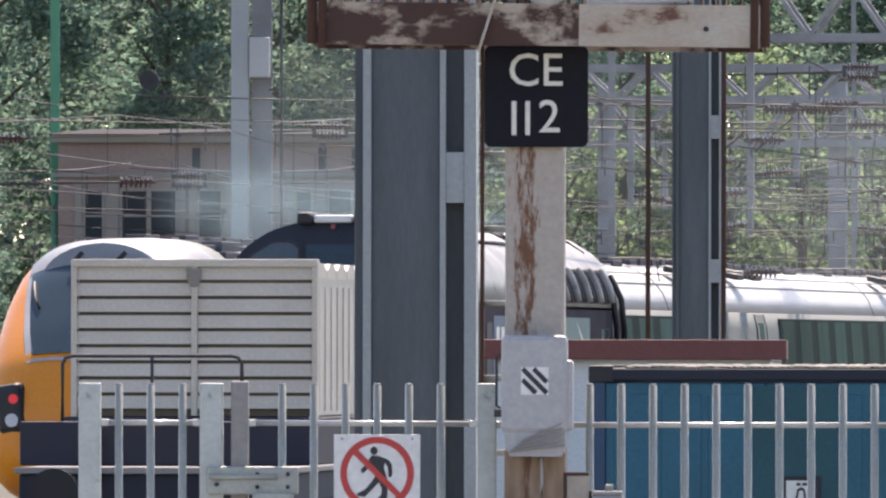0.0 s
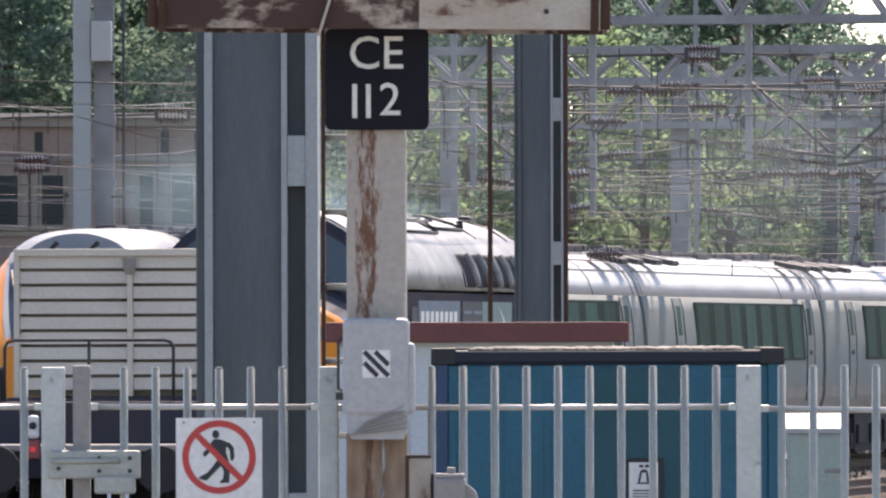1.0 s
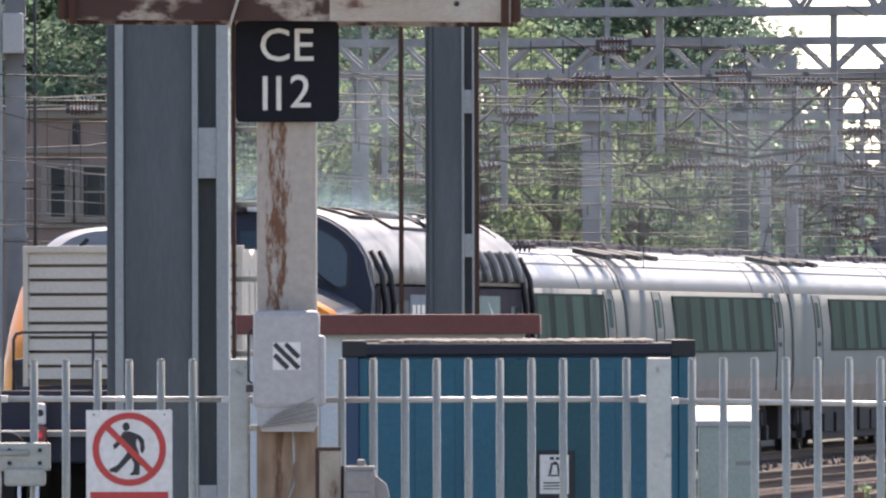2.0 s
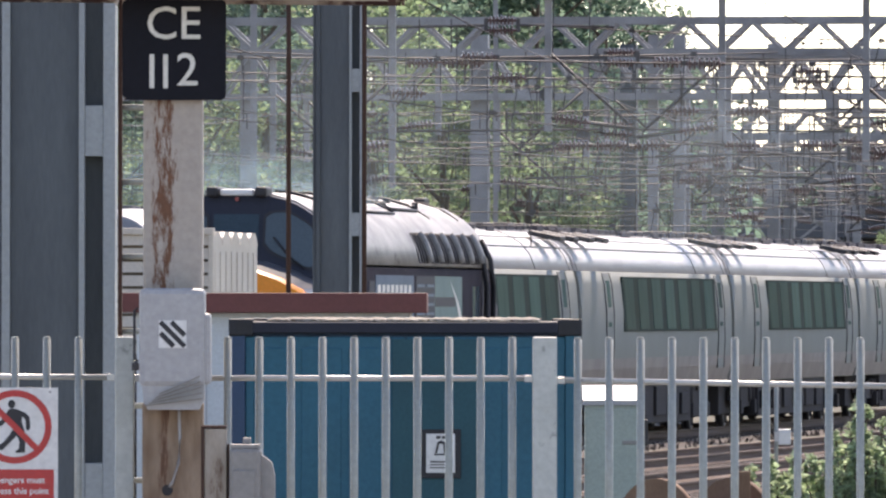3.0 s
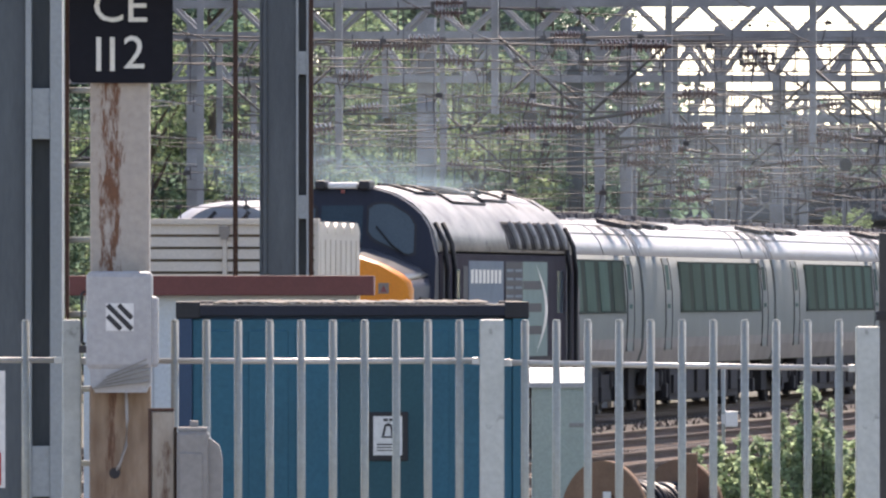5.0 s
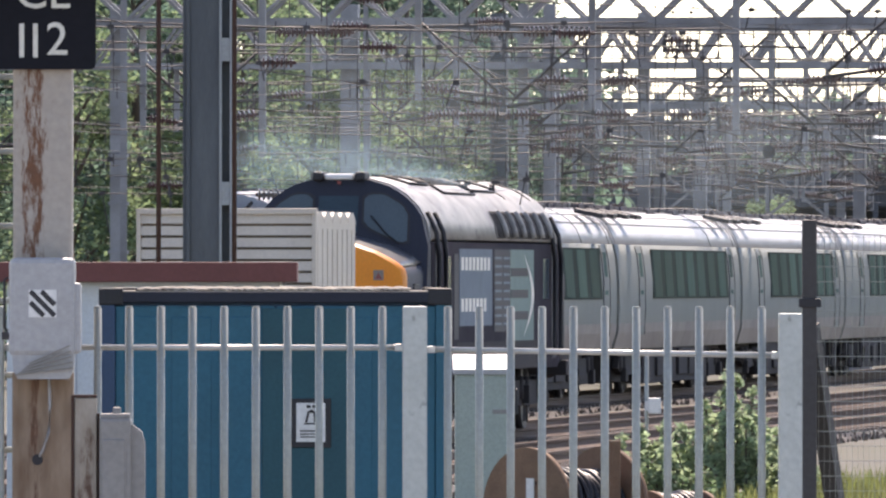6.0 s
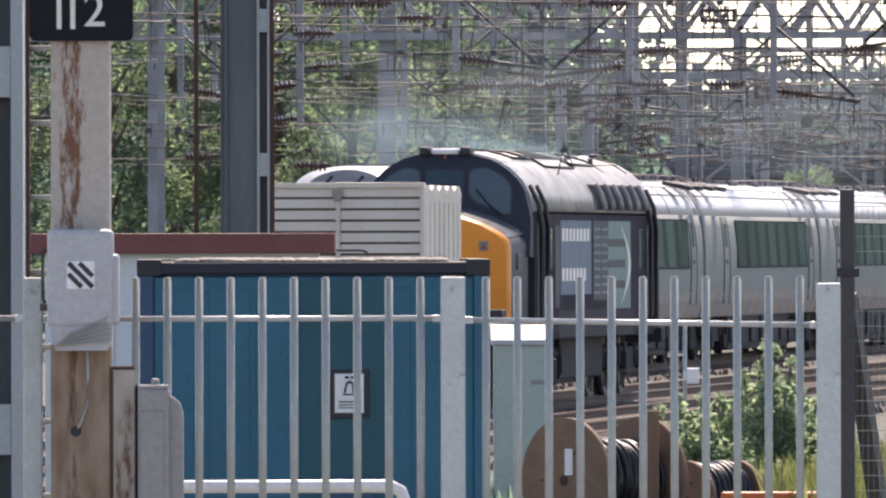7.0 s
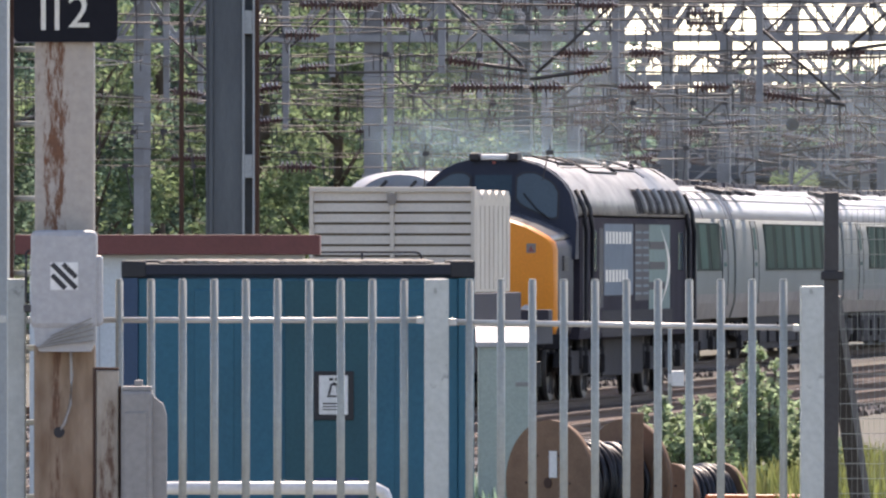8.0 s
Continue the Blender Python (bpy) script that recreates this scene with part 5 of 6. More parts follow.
def coach(label, nose):
    t = thing("train_coach", label, "train coach", group="silver train")
    y0 = 4.6 if nose else 0.1
    bm = B()
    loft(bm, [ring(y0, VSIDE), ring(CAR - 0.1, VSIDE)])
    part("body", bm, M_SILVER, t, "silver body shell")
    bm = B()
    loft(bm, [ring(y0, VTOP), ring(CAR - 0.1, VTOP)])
    part("roof", bm, M_VROOF, t, "pale roof, sun glare put into its near-white colour")
    for s in (-1, 1):
        bm = B()
        loft(bm, [[(s * 1.238, y, 0.96), (s * 1.337, y, 1.3), (s * 1.362, y, 1.5), (s * 1.355, y, 1.5), (s * 1.32, y, 1.3), (s * 1.22, y, 0.96)] for y in (y0, CAR - 0.11)], smooth=False)
        part("skirt", bm, M_SILVERLOW, t, "dirt-stained lower panel")
        n = 7
        a = 6.2
        for i in range(n):
            w0, w1 = a + i * 2.05 + 0.15, a + i * 2.05 + 1.5
            bm = B()
            o = [(1.395, 2.05), (1.325, 3.02)]
            loft(bm, [[(s * x, y, z) for x, z in o] + [(s * (x - 0.03), y, z) for x, z in o[::-1]] for y in (w0, w1)], smooth=False)
            w = part("window", bm, M_VGLASS, t, "green-tinted window")
        bm = B()
        o = [(1.39, 2.01), (1.32, 3.06)]
        loft(bm, [[(s * x, y, z) for x, z in o] + [(s * (x - 0.03), y, z) for x, z in o[::-1]] for y in (a - 0.12, a + n * 2.05 - 0.08)], smooth=False)
        part("window_band", bm, M_BLIND, t, "dark window band")
        for d0 in ((3.6,) if not nose else ()) + (CAR - 2.4,):
            bm = B()
            o = [(1.345, 1.25), (1.374, 1.8), (1.368, 2.4), (1.318, 2.9), (1.262, 3.12)]
            loft(bm, [[(s * x, y, z) for x, z in o] + [(s * (x - 0.03), y, z) for x, z in o[::-1]] for y in (d0, d0 + 1.0)], smooth=False)
            dd = part("door", bm, M_SILVER, t, "sliding door")
            bm = B()
            o = [(1.373, 2.1), (1.36, 2.5), (1.31, 2.98)]
            loft(bm, [[(s * x, y, z) for x, z in o] + [(s * (x - 0.02), y, z) for x, z in o[::-1]] for y in (d0 + 0.25, d0 + 0.75)], smooth=False)
            part("door_window", bm, M_VGLASS, dd)
            for q in (d0 - 0.03, d0 + 1.03):
                bm = B()
                pipe(bm, [(s * (x + 0.002), q, z) for x, z in [(1.345, 1.25), (1.372, 1.8), (1.366, 2.4), (1.316, 2.9), (1.26, 3.12)]], 0.012, 5)
                part("door_seal", bm, M_GANGWAY, dd)
    rng = random.Random(9)
    for i in range(7):
        bm = B()
        y = y0 + 1.0 + i * 2.6 + rng.uniform(0, 0.5)
        x = rng.choice((0.25, 0.5, -0.3))
        box(bm, x - 0.3, x + 0.3, y, y + rng.uniform(0.8, 1.6), 3.7, 3.86 + 0.12 * (1 - abs(x)), 0.02)
        part("roof_vent", bm, M_WAGON, t)
    y = y0 + 0.6
    while y < CAR - 1.2:
        ln = rng.uniform(0.5, 1.3)
        for x in (-0.22, 0.3):
            bm = B()
            box(bm, x - 0.14, x + 0.14, y, y + ln, 3.8, 3.975 + rng.uniform(0, 0.03), 0.012)
            part("roof_duct", bm, M_WAGON, t, "dark brown roof duct")
        y += ln + rng.uniform(0.05, 0.9)
    for y in (y0 + 0.15, CAR - 5.2, CAR - 0.6):
        bm = B()
        pipe(bm, [(x * k, y, z + 0.008) for k, o in ((1, VTOP), (-1, VTOP[::-1])) for x, z in o], 0.014, 5)
        part("roof_seam", bm, M_LOCOROOF, t)
    for x, z in ((0.5, 3.865), (0.8, 3.745), (1.03, 3.575)):
        bm = B()
        for s in (-1, 1):
            rod(bm, (s * x, y0 + 0.2, z), (s * x, CAR - 0.2, z), 0.02, 5)
        part("roof_seam", bm, M_DOME, t, "thin raised roof seam")
    for yy in ((0.6, 2.6) if not nose else ()) + (CAR - 3.2, CAR - 1.4):
        bm = B()
        box(bm, 0.1, 0.72, yy, yy + 0.7, 3.8, 3.9, 0.02, m=pose(0, 0, 0.08, 0, 11, 0))
        box(bm, -0.5, 0.4, yy + 0.8, yy + 1.2, 3.86, 4.03, 0.03)
        part("roof_fixture", bm, M_CASTING, t, "black roof fixture")
    bm = B()
    gang = [(x * 0.97, z) for x, z in VSIDE] + [(x * 0.97, z - 0.03) for x, z in VTOP[1:]]
    loft(bm, [ring(CAR - 0.15, gang), ring(CAR + 0.3, gang)], smooth=False)
    part("gangway", bm, M_GANGWAY, t, "black gangway bellows")
    # Engine box made long and deep so that it also blocks light under the floor.
    bm = B()
    box(bm, -1.2, 1.2, 5.6, CAR - 5.6, 0.2, 1.0, 0.03)
    part("underfloor_engine", bm, M_LOCOLOW, t)
    rng2 = random.Random(4)
    for i in range(6):
        bm = B()
        y = 5.8 + i * 2.0
        box(bm, 1.2, 1.26, y, y + rng2.uniform(0.8, 1.7), 0.35, rng2.uniform(0.7, 0.98), 0.02)
        part("equipment_case", bm, M_LOCOLOW, t)
    # Plain boxes added at the bogies to block light and keep the underside dark.
    for y0b, y1b in ((1.2, 5.6), (CAR - 5.6, CAR - 0.6)):
        bm = B()
        box(bm, -0.9, 0.9, y0b, y1b, 0.25, 0.96, 0.03)
        part("bogie_well", bm, M_LOCOLOW, t)
    bogie(t, 4.0, 2.4, 0.4)
    bogie(t, CAR - 3.8, 2.4, 0.4)
    if not nose:
        return t
    NOSE = [(0.0, 0.72, 0.95, 1.75), (0.1, 0.95, 0.75, 2.1), (0.35, 1.14, 0.6, 2.42), (0.8, 1.24, 0.5, 2.78), (1.3, 1.29, 0.5, 3.12), (1.9, 1.32, 0.55, 3.52), (2.5, 1.34, 0.7, 3.78), (3.2, 1.355, 0.85, 3.9), (4.61, 1.365, 0.95, 3.94)]

    def skin(y, a, out=0.0):
        k = 0
        while k < len(NOSE) - 2 and NOSE[k + 1][0] < y:
            k += 1
        p, q = NOSE[k], NOSE[k + 1]
        g = min(1, max(0, (y - p[0]) / (q[0] - p[0])))
        hw, zb, zt = (p[i] + (q[i] - p[i]) * g for i in (1, 2, 3))
        c, s = math.cos(radians(a)), math.sin(radians(a))
        e = 0.62
        return ((hw + out) * math.copysign(abs(c) ** e, c), y - out, (zb + zt) / 2 + ((zt - zb) / 2 + out) * math.copysign(abs(s) ** e, s))

    def patch(ys, angles, out=0.0):
        bm = B()
        loft(bm, [[skin(y, a, out) for a in angles] for y in ys], cap=False, closed=False)
        return bm

    full = [i * 10 for i in range(37)]
    bm = B()
    loft(bm, [[skin(y, a) for a in full[:-1]] for y in (0, 0.1, 0.22, 0.35, 0.55, 0.8, 1.05, 1.3, 1.6, 1.9, 2.2, 2.5, 2.8, 3.0)])
    part("nose", bm, M_YELLOW, t, "rounded yellow nose")
    bm = B()
    loft(bm, [[skin(y, a, 0.004) for a in full[:-1]] for y in (3.0, 3.2, 3.9, 4.61)])
    part("cab_shell", bm, M_SILVER, t, "silver cab shell")
    def screen(ys, a0, a1, out):
        bm = B()
        rows = []
        for y in ys:
            a = a0 + (a1 - a0) * (y - ys[0]) / (ys[-1] - ys[0])
            rows.append([skin(y, a + (180 - 2 * a) * i / 30, out) for i in range(31)])
        loft(bm, rows, cap=False, closed=False)
        return bm

    part("windscreen", screen((0.38, 0.55, 0.8, 1.05, 1.3, 1.6, 1.9, 2.05), 72, 57, 0.012), M_SCREENDARK, t, "large dark raked windscreen")
    part("windscreen_surround", screen((0.3, 0.55, 0.8, 1.05, 1.3, 1.6, 1.9, 2.2), 67, 52, 0.006), M_GREYBOX, t, "grey screen surround")
    part("brow", screen((2.06, 2.2, 2.5, 2.8, 3.2, 3.9), 54, 46, 0.016), M_DOME, t, "grey roof dome over the screen")
    bm = B()
    arch = [(0.78 * math.cos(i * math.pi / 16), 3.4 + 0.46 * math.sin(i * math.pi / 16)) for i in range(17)]
    loft(bm, [[(x, 1.95 + 0.35 * (z - 3.4), z) for x, z in arch], [(x, 3.2, z) for x, z in arch]], smooth=False)
    part("dome_panel", bm, M_DOME, t, "grey arched panel over the screen")
    for x, ya, yb in ((0.3, 4.7, 7.4), (0.48, 4.9, 8.6), (0.66, 5.1, 9.6), (0.84, 5.6, 10.4), (0.98, 6.4, 11.5)):
        z = next(za + (zb - za) * (xa - x) / (xa - xb) for (xa, za), (xb, zb) in zip(VTOP, VTOP[1:]) if xb <= x <= xa)
        bm = B()
        box(bm, x - 0.06, x + 0.06, ya, yb, z - 0.04, z + 0.06, 0.015)
        part("roof_rib", bm, M_WAGON, t, "dark brown rib on the cab roof")
    for x in (-0.28, 0.28):
        bm = B()
        strut(bm, (x - 0.08, 1.88, 3.6), (x + 0.05, 1.9, 3.74), 0.07, 0.06)
        part("horn", bm, M_CASTING, t, "small black roof horn")
    bm = B()
    pipe(bm, [skin(1.15, 108, 0.035), skin(1.4, 113, 0.04), skin(1.75, 117, 0.035)], 0.02, 5)
    part("wiper", bm, M_CASTING, t)
    for s in (-1, 1):
        bm = B()
        box(bm, -0.2, 0.2, -0.07, 0.27, -0.32, 0.32, 0.08, m=pose(s * 0.78, 0.08, 1.74, 0, s * 8, s * 22))
        h = part("headlight_unit", bm, M_CASTING, t, "dark headlight unit")
        bm = B()
        rod(bm, (s * 0.74, 0.1, 1.6), (s * 0.74, -0.04, 1.6), 0.085, 14)
        part("lens", bm, M_LAMP, h)
        bm = B()
        rod(bm, (s * 0.72, 0.1, 1.87), (s * 0.72, -0.04, 1.87), 0.06, 14)
        part("tail_lens", bm, M_TAIL, h, "red tail lens")
    return t


coaches = [coach("silver driving coach with a rounded yellow nose", True), coach("silver coach with a long band of green-tinted windows", False)]
for i in range(3):
    coaches.append(copy_thing(coaches[1], Matrix()))
    k = len(ROLLING)
for c in coaches[2:]:
    for o in c.children:
        if o.name.startswith("wheelset"):
            ROLLING.append((o, c, o.matrix_basis.translation.y, 0.4))


# ---- motion of the trains ----
def face_y(t):
    return 119.2 + 7.276 * t + 0.0483 * t * t - 0.0057 * t ** 3      # the flask cover's end face


LOCO_AHEAD = 9.75


def nose_y(t):
    return 147.2 + 8.56 * t                      # the silver unit's nose


def on_a(y, b0, b1):
    """Stands on the bend with bogies b0 and b1 metres ahead of y."""
    s = (line_a(y + b1) - line_a(y + b0)) / (b1 - b0)
    return pose(line_a(y + b0) - s * b0, y, 0, 0, 0, -math.degrees(math.atan(s)))


def on_b(y):
    return pose(line_b(y), y, 0, 0, 0, TURN_B)


# ---- greenery ----
def leaf_mesh(name, spots, material, size, seed, flat=0.5):
    """Many small pointed leaves round the given spots (centre, radius, count)."""
    rng = np.random.default_rng(seed)
    vs, fs = [], []
    base = 0
    for c, r, k in spots:
        d = rng.normal(size=(k, 3))
        d /= np.linalg.norm(d, axis=1)[:, None]
        rad = rng.uniform(0.35, 1.05, (k, 1)) ** 0.6
        p = np.array(c) + d * rad * np.array(r)
        a = rng.normal(size=(k, 3))
        a[:, 2] *= flat
        a /= np.linalg.norm(a, axis=1)[:, None]
        b = np.cross(a, rng.normal(size=(k, 3)))
        b /= np.linalg.norm(b, axis=1)[:, None]
        s = rng.uniform(0.6, 1.35, (k, 1)) * size
        q = np.stack([p - a * s, p + b * s * 0.45, p + a * s, p - b * s * 0.45], axis=1)
        vs.append(q.reshape(-1, 3))
        fs.append((np.arange(k * 4).reshape(k, 4) + base))
        base += k * 4
    me = bpy.data.meshes.new(name)
    me.from_pydata(np.concatenate(vs).tolist(), [], np.concatenate(fs).tolist())
    me.materials.append(material)
    return me


def tree(label, height, spread, material, seed, leaf=0.115, count=20000, low=0.1, clumps=60):
    rng = random.Random(seed)
    t = thing("tree", label, "tree")
    bm = B()
    rod(bm, (0, 0, -0.3), (0.1, 0, height * 0.45), 0.22, 9, 0.13)
    rod(bm, (0.1, 0, height * 0.45), (0.0, 0.1, height * 0.85), 0.13, 8, 0.04)
    spots = []
    for i in range(clumps):
        g = low + (1 - low) * (i + rng.random()) / clumps
        w = spread * (0.35 + 0.65 * math.sin(math.pi * min(1, g * 0.85 + 0.12)) ** 0.8) * rng.uniform(0.3, 1.0)
        a = rng.uniform(0, math.tau)
        c = (w * math.cos(a), w * math.sin(a), g * height)
        r = rng.uniform(0.55, 1.25) * spread * 0.3
        spots.append((c, (r, r, r * 0.75), int(count / clumps * rng.uniform(0.6, 1.4))))
        if i % 4 == 0:
            rod(bm, (0.05, 0.0, max(1.0, c[2] - 1.6)), (c[0] * 0.8, c[1] * 0.8, c[2]), 0.07, 6, 0.02)
    part("trunk", bm, M_BARK, t, "grey-brown trunk with limbs")
    o = new("crown", leaf_mesh("crown", spots, material, leaf, seed))
    o.parent = t
    return t


t_dark = tree("tall broadleaf tree with dense dark green foliage", 15, 3.6, M_LEAF_DARK, 1)
t_mid = tree("tall broadleaf tree with mid green foliage beyond the tracks", 14, 3.4, M_LEAF_MID, 2)
t_light = tree("young tree with light green sunlit foliage beyond the tracks", 9, 2.6, M_LEAF_LIGHT, 3, leaf=0.09, count=13000)
t_dark.matrix_basis = pose(-21.8, 305, -0.25)
t_mid.matrix_basis = pose(-5.5, 318, -0.25, 0, 0, 40)
t_light.matrix_basis = pose(-0.6, 285, -0.25)
rng = random.Random(11)
for k, (x, y, kind, s) in enumerate([(-24.5, 322, 1, 1.0), (-19, 335, 0, 1.0), (-16, 340, 1, 1.05), (-13, 336, 0, 1.1), (-10.3, 330, 0, 1.0), (-8, 338, 1, 1.1), (-3, 335, 0, 1.0),
                                     (-0.5, 340, 1, 1.0), (2, 333, 0, 0.95), (4.0, 340, 1, 0.9), (5.3, 346, 0, 0.75), (-6.6, 290, 2, 1.0), (-4.2, 296, 0, 0.62), (-2.4, 292, 2, 1.15),
                                     (1.6, 300, 2, 0.95), (3.4, 306, 1, 0.6), (-9.6, 300, 1, 0.85), (6.6, 420, 1, 0.55), 
                                     (-21.6, 268, 2, 0.9), (-19.9, 262, 0, 0.5), (-11.4, 345, 1, 1.15), (-5, 350, 0, 1.2), (0.5, 352, 0, 1.15), (-15, 352, 0, 1.2), (-20.5, 350, 1, 1.2),
                                     (-26, 300, 0, 1.0), (-23.4, 345, 0, 1.25), (-18, 322, 1, 1.1), (-10.5, 352, 0, 1.3), (2.8, 356, 1, 1.0), (-7.4, 330, 0, 1.2), (-12.4, 326, 1, 1.15), (8.4, 372, 2, 0.42), (11.6, 380, 2, 0.4), (17.5, 470, 2, 0.64)]):
    c = copy_thing((t_dark, t_mid, t_light)[kind], pose(x, y, -0.25, 0, 0, rng.uniform(0, 360)))
    c.scale = (s, s, s)

wood_spots = []
rng = random.Random(21)
for i in range(1400):
    # Clumps beyond x = 75 are out of view, added for the coach sides to reflect.
    x = rng.uniform(-40, 75) if i < 800 else rng.uniform(75, 190)
    top = 11.5 + 1.6 * math.sin(x * 0.31) + 1.0 * math.sin(x * 0.13 + 1)
    wood_spots.append(((x, 640 + rng.uniform(-15, 40), rng.uniform(0.5, top - 0.6)), (2.6, 3, 2.0), 230))
for i in range(420):
    x = rng.uniform(-42, 8.5)
    wood_spots.append(((x, 395 + rng.uniform(-8, 15), rng.uniform(0.5, 15.5 if x < 4 else 9)), (2.2, 2.5, 1.8), 170))
far = new("far_woods", leaf_mesh("far_woods", wood_spots, M_LEAF_DARK, 0.3, 5))
tagged(far, "distant dark green woodland along the skyline, with an unseen stretch added for reflections", "woods", kind="stuff")
wood_spots = []
# Ring of woods added outside the camera's view.
for i in range(260):
    a = rng.uniform(0.35, 2 * math.pi - 0.9)
    wood_spots.append(((math.sin(a) * 420, math.cos(a) * 420, rng.uniform(1, 9)), (14, 14, 4), 26))
far = new("far_woods", leaf_mesh("far_woods", wood_spots, M_LEAF_DARK, 2.6, 6))
tagged(far, "unseen ring of dark green woodland added round the yard", "woods", kind="stuff")


def bush(label, at, spread, height, count, material, seed, leaf=0.05, shoots=26):
    """Shrub of many upright leafy shoots of unequal length, thinning to single sprigs at the tips."""
    rng = random.Random(seed)
    t = thing("bush", label, "bush", at=at)
    bm = B()
    spots = []
    for i in range(shoots):
        a = rng.uniform(0, math.tau)
        w = spread * rng.random() ** 0.6
        lean = rng.uniform(0.55, 1.0)
        top = height * (1.0 - 0.45 * (w / spread) ** 1.5) * rng.uniform(0.6, 1.0)
        x, y = w * math.cos(a), w * math.sin(a) * 0.8
        tip = Vector((x, y, top))
        foot = Vector((x * lean * 0.6, y * lean * 0.6, 0))
        mid = foot.lerp(tip, 0.55) + Vector((rng.uniform(-0.05, 0.05), 0, 0.05))
        pipe(bm, [foot, mid, tip], 0.01, 4)
        for k in range(7):
            g = 0.12 + 0.88 * k / 6
            c = foot.lerp(mid, g / 0.55) if g < 0.55 else mid.lerp(tip, (g - 0.55) / 0.45)
            r = spread * (0.25 - 0.17 * g) * rng.uniform(0.7, 1.3)
            spots.append((tuple(c), (r, r, r * 1.25), int(count / shoots / 7 * (1.35 - 0.7 * g))))
    tagged(part("stem", bm, M_BARK, t), kind="stuff")
    o = new("foliage", leaf_mesh("foliage", spots, material, leaf, seed))
    o.parent = t
    return t


bush("bushy green shrub in front of the tracks", pose(3.2, 115.6, -0.25), 0.65, 1.36, 9000, M_LEAF_BUSH, 31, 0.05, 34)
bush("leafy shrub with pale new growth", pose(3.85, 114.6, -0.25), 0.7, 1.8, 12500, M_LEAF_BUSH, 32, 0.05, 44)
bush("spreading pale green shrub at the track side", pose(4.2, 116.5, -0.25), 0.7, 1.5, 9000, M_LEAF_BUSH, 36, 0.05, 34)
bush("low light green shrub beside the cable drums", pose(2.85, 116.5, -0.25), 0.5, 0.95, 4500, M_LEAF_LIGHT, 33, 0.045, 26)
bush("low weedy shrub behind the cable drums", pose(3.55, 112.5, -0.25), 0.7, 0.85, 6000, M_LEAF_LIGHT, 37, 0.045, 20)


def weeds(name, label, n, x0, x1, y0, y1, h0, h1, z, seed, material=None):
    rng = np.random.default_rng(seed)
    p = np.stack([rng.uniform(x0, x1, n), rng.uniform(y0, y1, n), np.full(n, z)], axis=1)
    h = rng.uniform(h0, h1, n)
    lean = rng.normal(size=(n, 3)) * 0.22 * h[:, None]
    lean[:, 2] = h
    side = rng.normal(size=(n, 3))
    side[:, 2] = 0
    side *= (0.014 / np.linalg.norm(side, axis=1))[:, None] * rng.uniform(0.5, 1.6, (n, 1))
    q = np.stack([p - side, p + side, p + lean * 0.6 + side * 1.2, p + lean, p + lean * 0.6 - side * 1.2], axis=1).reshape(-1, 3)
    me = bpy.data.meshes.new(name)
    me.from_pydata(q.tolist(), [], np.arange(n * 5).reshape(n, 5).tolist())
    me.materials.append(material or M_GRASS)
    return tagged(new(name, me), label, "weeds", kind="stuff")


weeds("weeds", "tall yellow-green weeds on rough ground behind the mesh fence", 18000, 3.7, 7.2, 104, 124, 0.15, 0.75, -0.27, 41)
weeds("weeds", "low green weeds round the cable drums and cabinet", 9000, 0.9, 4.2, 100, 121, 0.1, 0.45, -0.27, 42, M_LEAF_MID)
weeds("weeds", "green weeds growing behind the railing", 900, -3.2, 1.9, 47.6, 49.3, 0.1, 0.42, 0.9, 43, M_LEAF_LIGHT)


# ---- overhead line ----
SKEW = -7.6


def insulator(parent, a, b, name="insulator"):
    """Ribbed brown insulator between a and b."""
    a, b = Vector(a), Vector(b)
    bm = B()
    q = (b - a).to_track_quat("Z", "Y")
    prof = [(0.0, 0.03)] + [p for i in range(7) for p in ((0.06 + i * 0.125, 0.035), (0.08 + i * 0.125, 0.1), (0.12 + i * 0.125, 0.085), (0.14 + i * 0.125, 0.035))] + [(1.0, 0.03)]
    loft(bm, [[a.lerp(b, g) + q @ Vector((r * math.cos(k * math.tau / 9), r * math.sin(k * math.tau / 9), 0)) for k in range(9)] for g, r in prof], smooth=False)
    return part(name, bm, M_INSUL, parent, "brown ribbed insulator")


